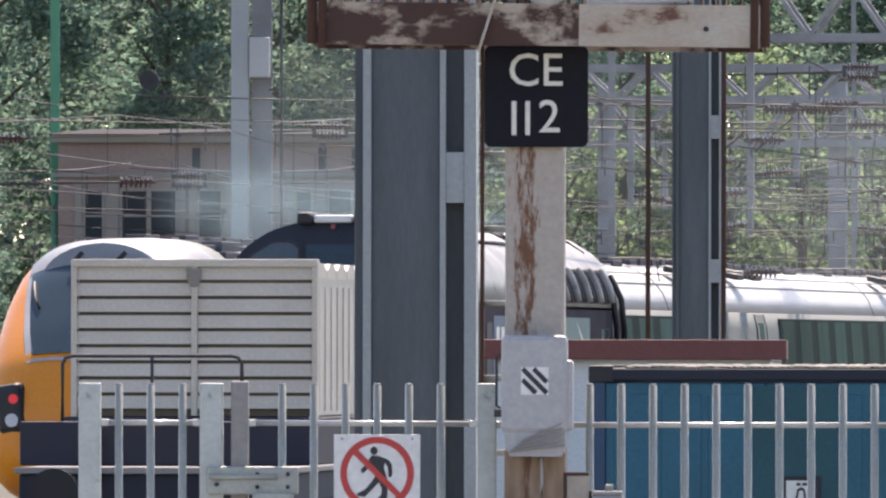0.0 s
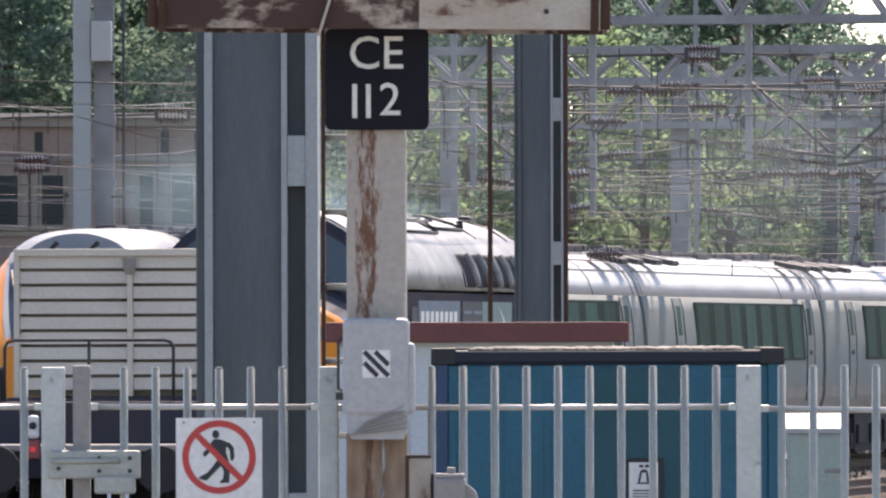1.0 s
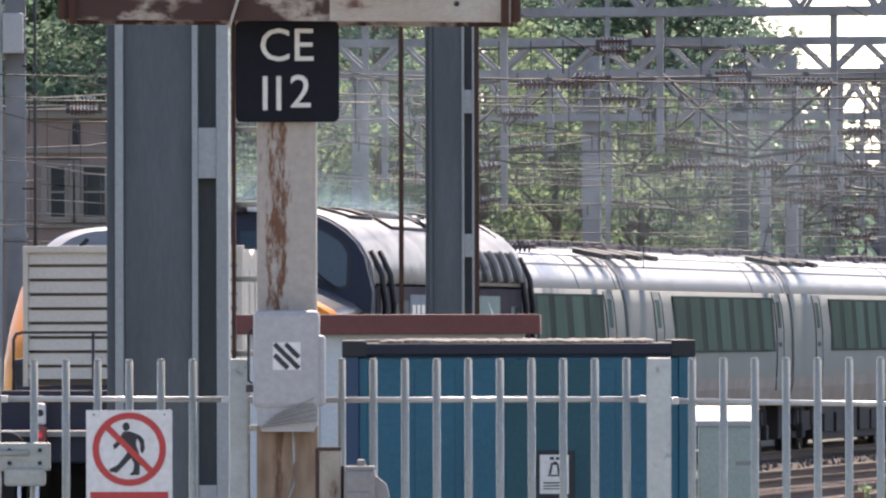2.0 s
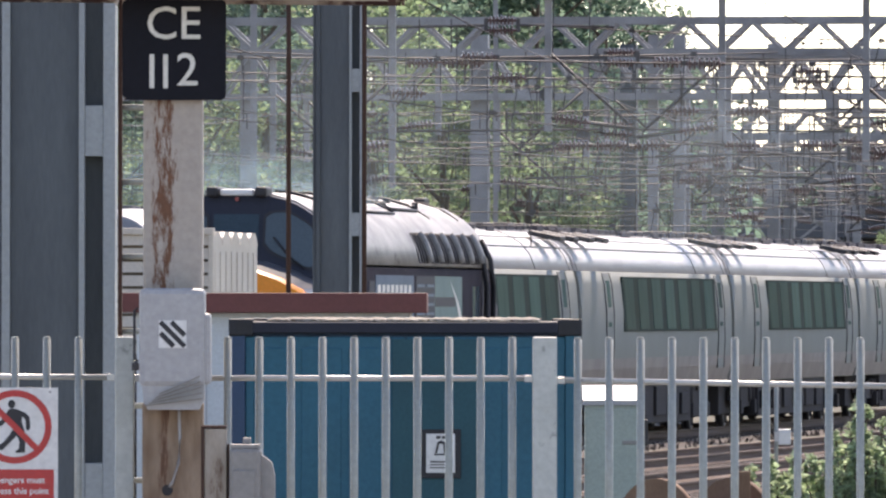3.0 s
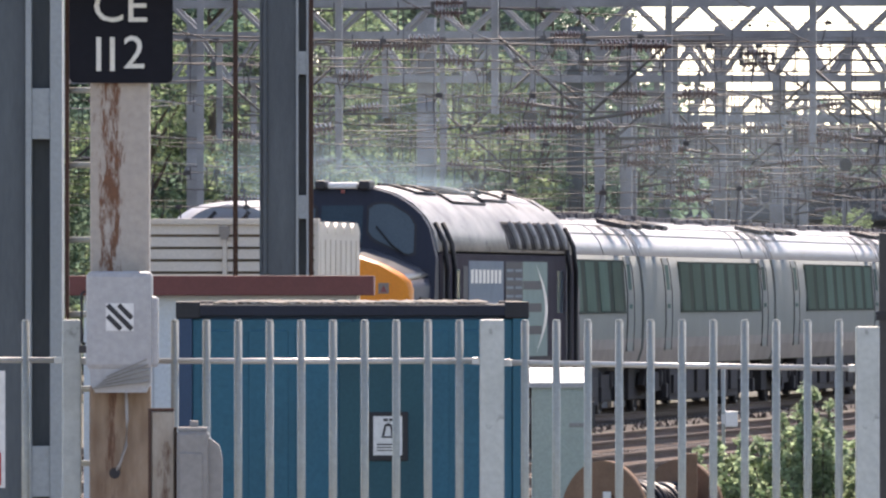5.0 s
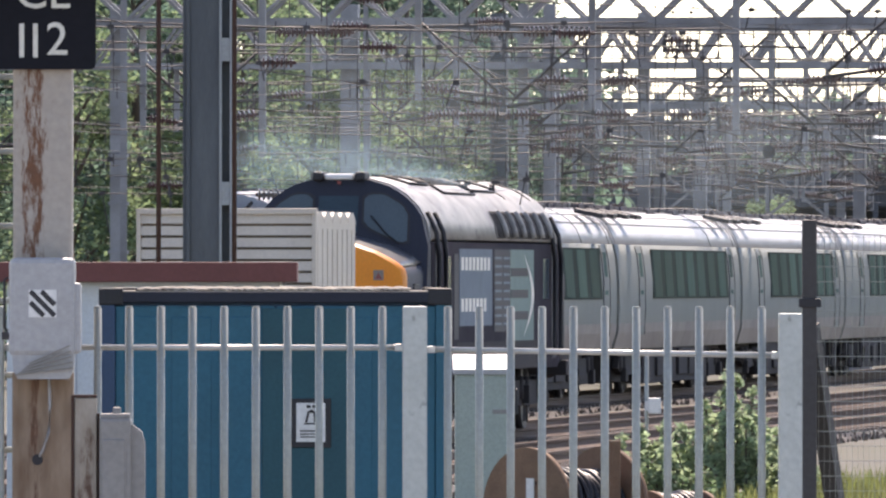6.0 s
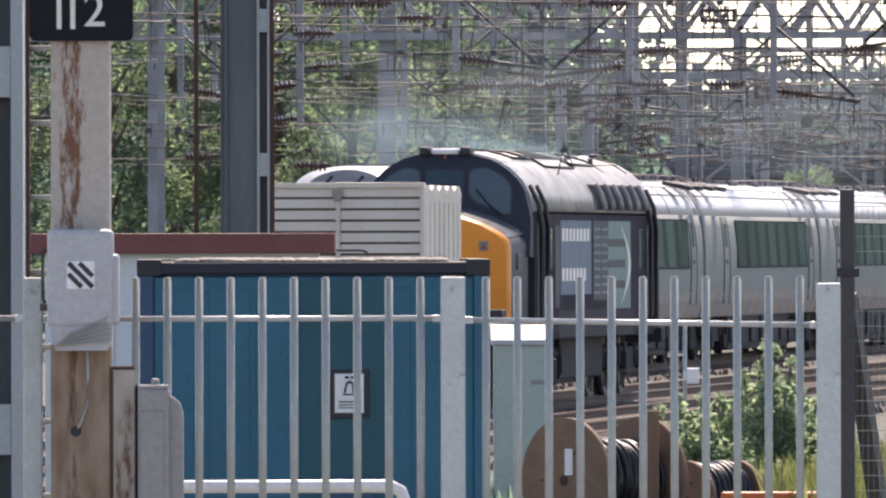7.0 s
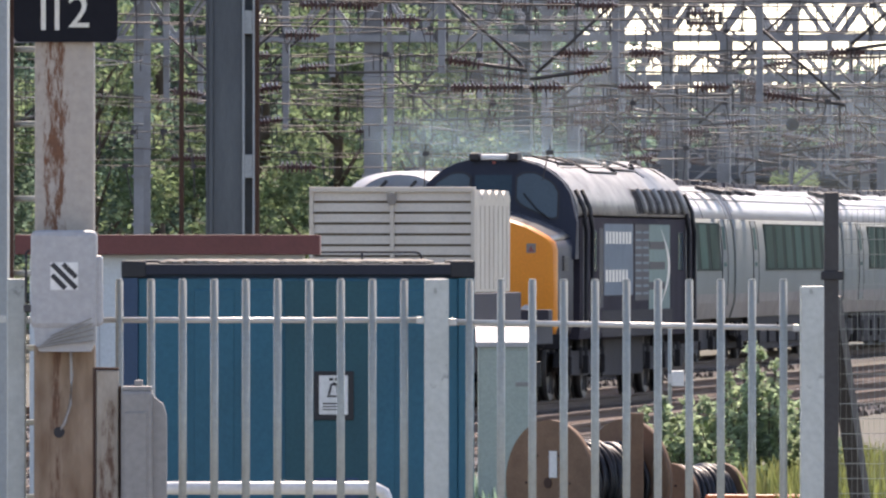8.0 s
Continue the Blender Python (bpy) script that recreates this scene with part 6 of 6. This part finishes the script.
def gantry(y, posts, x0, x1, z=8.1, deep=0.95, label="galvanised lattice portal gantry across the tracks", seed=0, drops=1.6):
    rng = random.Random(seed)
    t = thing("portal_gantry", label, "gantry", at=pose(0, y, 0, 0, 0, SKEW), group="portal gantries")
    for dy in (-0.4, 0.4):
        for zz in (z, z + deep):
            bm = B()
            strut(bm, (x0, dy, zz), (x1, dy, zz), 0.12, 0.15)
            part("chord", bm, M_GANTRY, t)
    n = int((x1 - x0) / 0.68)
    step = (x1 - x0) / n
    bm = B()
    for i in range(n):
        a, b = x0 + i * step, x0 + (i + 1) * step
        for dy in (-0.4, 0.4):
            p, q = ((a, dy, z), (b, dy, z + deep)) if i % 2 else ((a, dy, z + deep), (b, dy, z))
            strut(bm, p, q, 0.11, 0.07)
        strut(bm, (a, -0.4, z), (a if i % 2 else b, 0.4, z), 0.05, 0.05)
    tagged(part("lacing", bm, M_GANTRY, t, "zigzag lacing bars"), kind="stuff")
    for x, w, *dark in posts:
        bm = B()
        strut(bm, (x, -0.02, -0.3), (x, -0.02, z + deep + 0.4), w, w)
        box(bm, x - w, x + w, -0.4, 0.4, -0.3, 0.1, 0.02)
        for k in range(7):
            box(bm, x - w * 0.62, x + w * 0.62, -w * 0.62, w * 0.6, 0.8 + k * 1.1, 0.88 + k * 1.1)
        part("post", bm, M_MAST if dark else M_GANTRY, t)
    x = x0 + 1.0
    while x < x1:
        bm = B()
        bot = rng.uniform(4.9, 6.2)
        strut(bm, (x, 0, bot), (x, 0, z), 0.12, 0.12)
        d = part("drop_post", bm, M_GANTRY, t)
        s = rng.choice((-1, 1))
        bm = B()
        pipe(bm, [(x, 0, bot + 0.25), (x + s * 1.5, 0.05, bot + 0.05)], 0.035, 5)
        pipe(bm, [(x, 0, bot + 1.4), (x + s * 1.4, 0.05, bot + 0.15)], 0.03, 5)
        pipe(bm, [(x + s * 1.4, 0.05, bot + 0.15), (x + s * 1.4, 0.05, bot - 0.35)], 0.015, 4)
        part("cantilever", bm, M_DARKSTEEL, d, "cantilever arm")
        insulator(d, (x + s * 0.1, 0, bot + 0.24), (x + s * 0.75, 0.02, bot + 0.15))
        x += rng.uniform(drops, drops + 1.4)
    for k, zz in enumerate((z - 1.25, z - 2.1, z - 2.7) if y < 320 else (z - 0.8,)):
        bm = B()
        pts = [(x0 + (x1 - x0) * i / 24, 0.1 * k, zz + rng.uniform(-0.05, 0.05)) for i in range(25)]
        pipe(bm, pts, 0.012, 4)
        for i in range(60):
            xx = rng.uniform(x0, x1)
            rod(bm, (xx, 0.1 * k, zz), (xx, 0.1 * k, zz - rng.uniform(0.15, 0.55)), 0.013, 4)
        w = part("cross_span_wire", bm, M_WIRE, t, "cross-span wire with droppers")
        for i in range(5):
            xx = rng.uniform(x0, min(x1, x0 + 40))
            insulator(w, (xx, 0.1 * k, zz), (xx + 0.62, 0.1 * k, zz))
    return t


gantry(205, [(-2.02, 0.2), (23.7, 0.3)], -2.3, 24, 8.0, 1.0, "galvanised lattice portal gantry over the yard tracks", 1, drops=2.4)
gantry(240, [(24.6, 0.3)], -5, 25, 7.7, 0.65, "shallow lattice gantry close behind another", 11, drops=2.8)
gantry(265, [(-4.98, 0.34), (0.33, 0.4), (4.28, 0.22), (4.88, 0.26)], -9, 26, 7.25, 1.0, seed=2)
gantry(302, [(4.25, 0.42, 1), (8.0, 0.3)], -5, 34, 7.93, 0.95, seed=3)
gantry(328, [(6.2, 0.25), (10.3, 0.3)], 0, 36, 7.25, 0.75, seed=8)
gantry(345, [(1.0, 0.35), (7.5, 0.35), (9.6, 0.3), (15.5, 0.35)], -10, 40, 6.9, 0.6, seed=4)
gantry(366, [(11.4, 0.3)], 2, 42, 7.0, 0.9, seed=9)
gantry(390, [(5.5, 0.35), (12.2, 0.35), (20, 0.35)], -6, 46, 7.3, 0.95, seed=5)
gantry(415, [(8.8, 0.3), (18, 0.3)], 3, 48, 7.0, 0.9, seed=10)
gantry(440, [(7.5, 0.35), (13.8, 0.35), (23, 0.35)], -4, 52, 7.4, 0.95, seed=6)
gantry(500, [(9.5, 0.35), (16.8, 0.35), (30, 0.35)], -4, 60, 7.4, 0.95, seed=7)

bm = B()
for p, q in (((12.6, 4.9), (14.9, 6.7)), ((14.9, 4.9), (12.6, 6.7)), ((16.8, 4.9), (19.1, 6.7)), ((19.1, 4.9), (16.8, 6.7))):
    strut(bm, (p[0], 0, p[1]), (q[0], 0, q[1]), 0.13, 0.1)
for x in (12.6, 14.9, 16.8, 19.1):
    strut(bm, (x, 0.1, -0.3), (x, 0.1, 7.2), 0.16, 0.16)
solid("braced_frame", bm, M_GANTRY, "pale steel frame with crossed braces far along the line", "steel frame", at=pose(0, 455, 0))

# mast with a transformer box beyond the yard, and bare masts
om = thing("overhead_line_mast", "pale grey lattice mast with a box high on it", "mast", at=pose(-9.25, 190, -0.25))
bm = B()
box(bm, -0.39, -0.11, -0.15, 0.15, 0, 12, 0.01)
part("shaft", bm, M_MASTLIGHT, om)
bm = B()
box(bm, -0.07, 0.26, 0.2, 0.34, 0, 12, 0.01)
for i in range(12):
    box(bm, -0.1, 0.29, 0.18, 0.36, i + 0.2, i + 0.28)
part("rear_leg", bm, M_GANTRY, om, "second leg behind, joined by flat ties")
bm = B()
rod(bm, (0.42, 0.1, 0), (0.42, 0.1, 12), 0.025, 8)
for i in range(6):
    strut(bm, (0.2, 0.22, 1 + 2 * i), (0.42, 0.1, 1 + 2 * i), 0.03, 0.03)
part("conduit", bm, M_DARKSTEEL, om, "thin dark conduit")
bm = B()
box(bm, -0.09, 0.24, -0.25, 0.1, 7.2, 7.85, 0.02)
part("equipment_box", bm, M_GREYBOX, om)
gm = B()
rod(gm, (0, 0, 0), (0, 0, 7.6), 0.1, 10)
box(gm, -0.12, 0.12, -0.1, 0.1, 7.5, 12.5, 0.03)
solid("green_mast", gm, mat("green_mast_paint", (0.05, 0.3, 0.16), 0.5, size=2), "slim green-painted mast among the trees", "mast", at=pose(-19.75, 300, -0.25))
for x, y, w in ((-3.72, 205, 0.12), (0.6, 236, 0.1)):
    bm = B()
    strut(bm, (0, 0, 0), (0, 0, 10.5), w, w)
    box(bm, -w, w, -w, w, 0, 0.25, 0.02)
    solid("line_post", bm, M_MAST if w > 0.25 else M_GANTRY, "plain grey steel line post beside the tracks", "mast", at=pose(x, y, -0.25), group="line posts")

for x, y, z, r in ((1.62, 232, 6.7, 0.15), (2.33, 232, 5.85, 0.15), (8.6, 232, 4.95, 0.13), (-13.4, 232, 7.9, 0.2)):
    bm = B()
    rod(bm, (0, -0.05, 0), (0, 0.05, 0), r, 20)
    rod(bm, (0, -0.07, 0), (0, 0.07, 0), r * 0.35, 12)
    pipe(bm, [(0, 0, 0), (0.1, 0, r + 0.5), (0.14, 0, r + 3.0)], 0.012, 4)
    solid("tension_pulley", bm, M_CASTING, "dark round tension pulley on the overhead line", "pulley", at=pose(x, y, z, 0, 0, -8), group="tension pulleys")

# heavy tensioning spans with paired insulators
for x, z, reach in ((0.72, 8.07, 3.2), (3.09, 7.43, 6.0), (3.01, 6.01, 6.5), (6.84, 7.06, 3.6), (7.92, 5.54, 4.2), (4.53, 5.1, 3.4), (-9.8, 6.9, 3.5), (-12.6, 5.9, 4.0), (11.5, 6.3, 4.5)):
    bm = B()
    pipe(bm, [(-reach, 0.3, -0.06), (-0.55, 0.02, 0.0), (-0.3, 0, 0.0)], 0.028, 6)
    pipe(bm, [(0.3, 0, 0.0), (0.6, -0.02, 0.0), (reach * 0.7, -0.2, -0.05)], 0.028, 6)
    for k in range(4):
        u = -reach + reach * 0.8 * (k + 0.4) / 4
        rod(bm, (u, 0.1, 0.12), (u, 0.1, -0.3 - 0.08 * k), 0.016, 5)
    box(bm, -0.36, -0.28, -0.03, 0.03, -0.14, 0.14, 0.01)
    box(bm, 0.28, 0.36, -0.03, 0.03, -0.14, 0.14, 0.01)
    w = solid("tension_span", bm, M_WIRE, "heavy overhead tensioning span with paired brown insulators", "wire", at=pose(x, 232, z, 0, 0, -6), group="tension spans")
    for dz in (-0.1, 0.1):
        insulator(w, (-0.29, 0, dz), (0.29, 0, dz))

# running wires, nearly along the tracks
rng = random.Random(77)
lines = [(-21.58, 0.1288), (-17.88, 0.1288), (-30.96, 0.1457), (-35.2, 0.1457), (-39.6, 0.146), (-44, 0.146), (-48.2, 0.146), (-14, 0.1288), (-10, 0.1288), (-6, 0.1288)]
for i, (c, s) in enumerate(lines):
    for z, sag, r in ((4.75, 0.0, 0.008), (6.1, 0.55, 0.009)):
        bm = B()
        pts = []
        for k in range(61):
            y = 130 + k * 8
            zz = z - sag * 4 * ((y - 130) % 44 / 44) * (1 - (y - 130) % 44 / 44)
            pts.append((c + s * y + 0.2 * math.sin(k * 1.1 + i), y, zz))
        pipe(bm, pts, r, 4)
        if sag:
            for k in range(1, 58):
                y = 130 + k * 8
                zz = z - sag * 4 * ((y - 130) % 44 / 44) * (1 - (y - 130) % 44 / 44)
                rod(bm, (c + s * y, y, zz), (c + s * y, y, 4.75), 0.007, 3)
        solid("overhead_wire", bm, M_WIRE, "thin sagging overhead line wire above the tracks", "wire", group="overhead wires")
for i in range(38):
    y = rng.uniform(175, 330)
    x0 = rng.uniform(-26, -6) if i % 2 else rng.uniform(-6, 8)
    x1 = x0 + rng.uniform(9, 24)
    z0 = EYE + rng.uniform(185, 520) * y / 20700
    z1 = z0 + rng.uniform(-0.5, 0.35)
    bm = B()
    yy = y + (x1 - x0) * rng.uniform(-0.3, 0.6)
    pipe(bm, [(x0 + (x1 - x0) * k / 10, y + (yy - y) * k / 10, z0 + (z1 - z0) * k / 10 - 0.12 * math.sin(math.pi * k / 10)) for k in range(11)], rng.choice((0.006, 0.008, 0.012)), 4)
    for k in range(rng.randint(5, 11)):
        f = rng.random()
        p = Vector((x0 + (x1 - x0) * f, y + (yy - y) * f, z0 + (z1 - z0) * f - 0.12 * math.sin(math.pi * f)))
        rod(bm, p + Vector((0, 0, rng.uniform(0.02, 0.18))), p - Vector((rng.uniform(-0.15, 0.15), 0, rng.uniform(0.12, 0.7))), 0.01, 4)
        box(bm, p.x - 0.05, p.x + 0.05, p.y - 0.03, p.y + 0.03, p.z - 0.03, p.z + 0.04)
    w = solid("span_wire", bm, M_WIRE, "thin slack span wire across the yard", "wire", group="span wires")
    if i % 2:
        f = rng.uniform(0.2, 0.8)
        p = Vector((x0 + (x1 - x0) * f, y + (yy - y) * f, z0 + (z1 - z0) * f - 0.12 * math.sin(math.pi * f)))
        insulator(w, p - Vector((0.3, 0, 0)), p + Vector((0.3, 0, 0)))

# ---- buildings beyond ----
hs = thing("brick_building", "old soft-red brick railway building with tall windows", "building", at=pose(-15.6, 296, -0.25))
bm = B()
box(bm, -3.8, 3.9, 0, 8, 0, 8.3)
part("wall", bm, M_BRICK, hs)
bm = B()
loft(bm, [[(-4.1, -0.4, 8.3), (4.15, -0.4, 8.3), (4.15, 8.4, 8.3), (-4.1, 8.4, 8.3)], [(-3.2, 3.5, 8.5), (3.0, 3.5, 8.5), (3.0, 4.5, 8.5), (-3.2, 4.5, 8.5)]], smooth=False)
part("roof", bm, M_SLATE, hs)
for z0, z1, out in ((8.08, 8.3, 0.25), (7.2, 7.32, 0.1), (5.3, 5.42, 0.08)):
    bm = B()
    box(bm, -3.95, 4.0, -out, 0, z0, z1, 0.02)
    part("cornice", bm, M_STONE, hs)
for x, hw, lights in ((-2.9, 0.24, 1), (-1.5, 0.7, 2), (0.05, 0.3, 1), (2.43, 0.2, 1), (3.35, 0.3, 1)):
    for z0, z1 in ((5.6, 6.85), (1.6, 3.8)):
        bm = B()
        box(bm, x - hw, x + hw, -0.03, 0.03, z0, z1)
        w = part("window", bm, M_DARKGLASS, hs, "dark sash window")
        bm = B()
        for a, b, c, d in ((-hw - 0.05, -hw + 0.03, z0, z1), (hw - 0.03, hw + 0.05, z0, z1), (-hw - 0.05, hw + 0.05, z1, z1 + 0.08), (-hw, hw, (z0 + z1) / 2 - 0.025, (z0 + z1) / 2 + 0.025)):
            box(bm, x + a, x + b, -0.06, -0.032, c, d)
        if lights == 2:
            box(bm, x - 0.06, x + 0.06, -0.06, -0.032, z0, z1)
        part("frame", bm, M_STONE, w)
        for sx in (-1, 1):
            bm = B()
            box(bm, *sorted((x + sx * (hw + 0.06), x + sx * (hw + 0.24))), -0.1, 0.0, z0 - 0.1, z1 + 0.25, 0.01)
            part("surround", bm, M_STONE, w, "pale stone surround")
        bm = B()
        box(bm, x - hw - 0.15, x + hw + 0.15, -0.16, -0.1, z0 - 0.16, z0, 0.01)
        part("sill", bm, M_STONE, w)
for x in (-0.3, 2.9, 3.75):
    bm = B()
    box(bm, x - 0.1, x + 0.1, -0.03, 0.03, 7.4, 7.95)
    part("transom_light", bm, M_DARKGLASS, hs, "small dark upper light")

sh = thing("station_canopy", "long dark station canopy with a pale sloping roof end", "canopy", at=pose(22, 560, -0.25, 0, 0, SKEW))
bm = B()
loft(bm, [[(-14, 0, 6.2), (26, 0, 6.2), (26, 0, 8.0), (-14, 0, 7.6)], [(-14, 20, 6.2), (26, 20, 6.2), (26, 20, 8.1), (-14, 20, 7.8)]], smooth=False)
part("roof", bm, M_FARDARK, sh)
for i in range(14):
    bm = B()
    strut(bm, (-13 + i * 3, 1, 0), (-13 + i * 3, 1, 6.2), 0.25, 0.25)
    part("column", bm, M_FARDARK, sh)
bm = B()
box(bm, -13.5, 25, 14, 14.3, 0, 6.2)
part("rear_wall", bm, M_FARDARK, sh)
bm = B()
loft(bm, [[(4.0, -6, 9.3), (12, -6, 5.6), (12, -6, 5.9), (4.0, -6, 9.6)], [(4.0, 2, 9.3), (12, 2, 5.6), (12, 2, 5.9), (4.0, 2, 9.6)]], smooth=False)
part("pale_roof", bm, M_CABTOP, sh, "pale sloping roof sheet")
for x, h in ((4.3, 9.2), (11.6, 5.7)):
    bm = B()
    strut(bm, (x, -5, 0), (x, -5, h), 0.25, 0.25)
    part("support", bm, M_FARDARK, sh)

# ---- exhaust haze over the locomotive, with two wide puffs added as air haze ----
haze = thing("exhaust_haze", "thin blue-grey exhaust above the locomotive roof, with added wide puffs of air haze", "smoke")
rng = random.Random(8)
for x, y, z, w, h in ((-0.2, 10.5, 4.1, 1.1, 0.45), (-1.1, 11.5, 4.3, 1.5, 0.7), (0.5, 9.5, 4.05, 1.0, 0.35), (-2.6, 12.5, 4.4, 1.5, 0.9), (-2.0, 24, 5.2, 4.5, 2.6), (3.2, 26, 4.8, 4.0, 2.2)):
    bm = B()
    bmesh.ops.create_icosphere(bm, subdivisions=3, radius=1.0)
    for f in bm.faces:
        f.smooth = True
    bmesh.ops.delete(bm, geom=[v for v in bm.verts if v.co.y > 0.02], context="VERTS")
    # Puffs wider than 3 m are added air haze, the small ones exhaust.
    ob = part("puff", bm, M_AIRHAZE if w > 3 else M_SMOKE, haze, at=Matrix.Translation((x, y, z)) @ Matrix.Diagonal((w, 1.2, h, 1)))
    ob.visible_shadow = False


def motions():
    steps = [i * 0.5 for i in range(17)]
    cb = math.cos(radians(TURN_B))
    walk(wagon, [(t, on_a(face_y(t), -1.3, 6.8)) for t in steps])
    walk(loco, [(t, on_a(face_y(t) + LOCO_AHEAD, 4.2, 14.2)) for t in steps])
    for i, c in enumerate(coaches):
        walk(c, [(t, on_b(nose_y(t) + (i * 23.4 - (1.2 if i else 0)) * cb)) for t in steps])
    walk(haze, [(t, on_a(face_y(t) + LOCO_AHEAD, 4.2, 14.2)) for t in steps])
    fine = [i / 15 for i in range(121)]
    for ob, owner, y, r in ROLLING:
        far = owner in coaches
        run = (lambda t: (nose_y(t) - nose_y(0)) / cb) if far else (lambda t: (face_y(t) - face_y(0)) * 1.009)
        walk(ob, [(t, pose(0, y, r, -math.degrees(run(t) / r) % 360, 0, 0)) for t in fine])


motions()
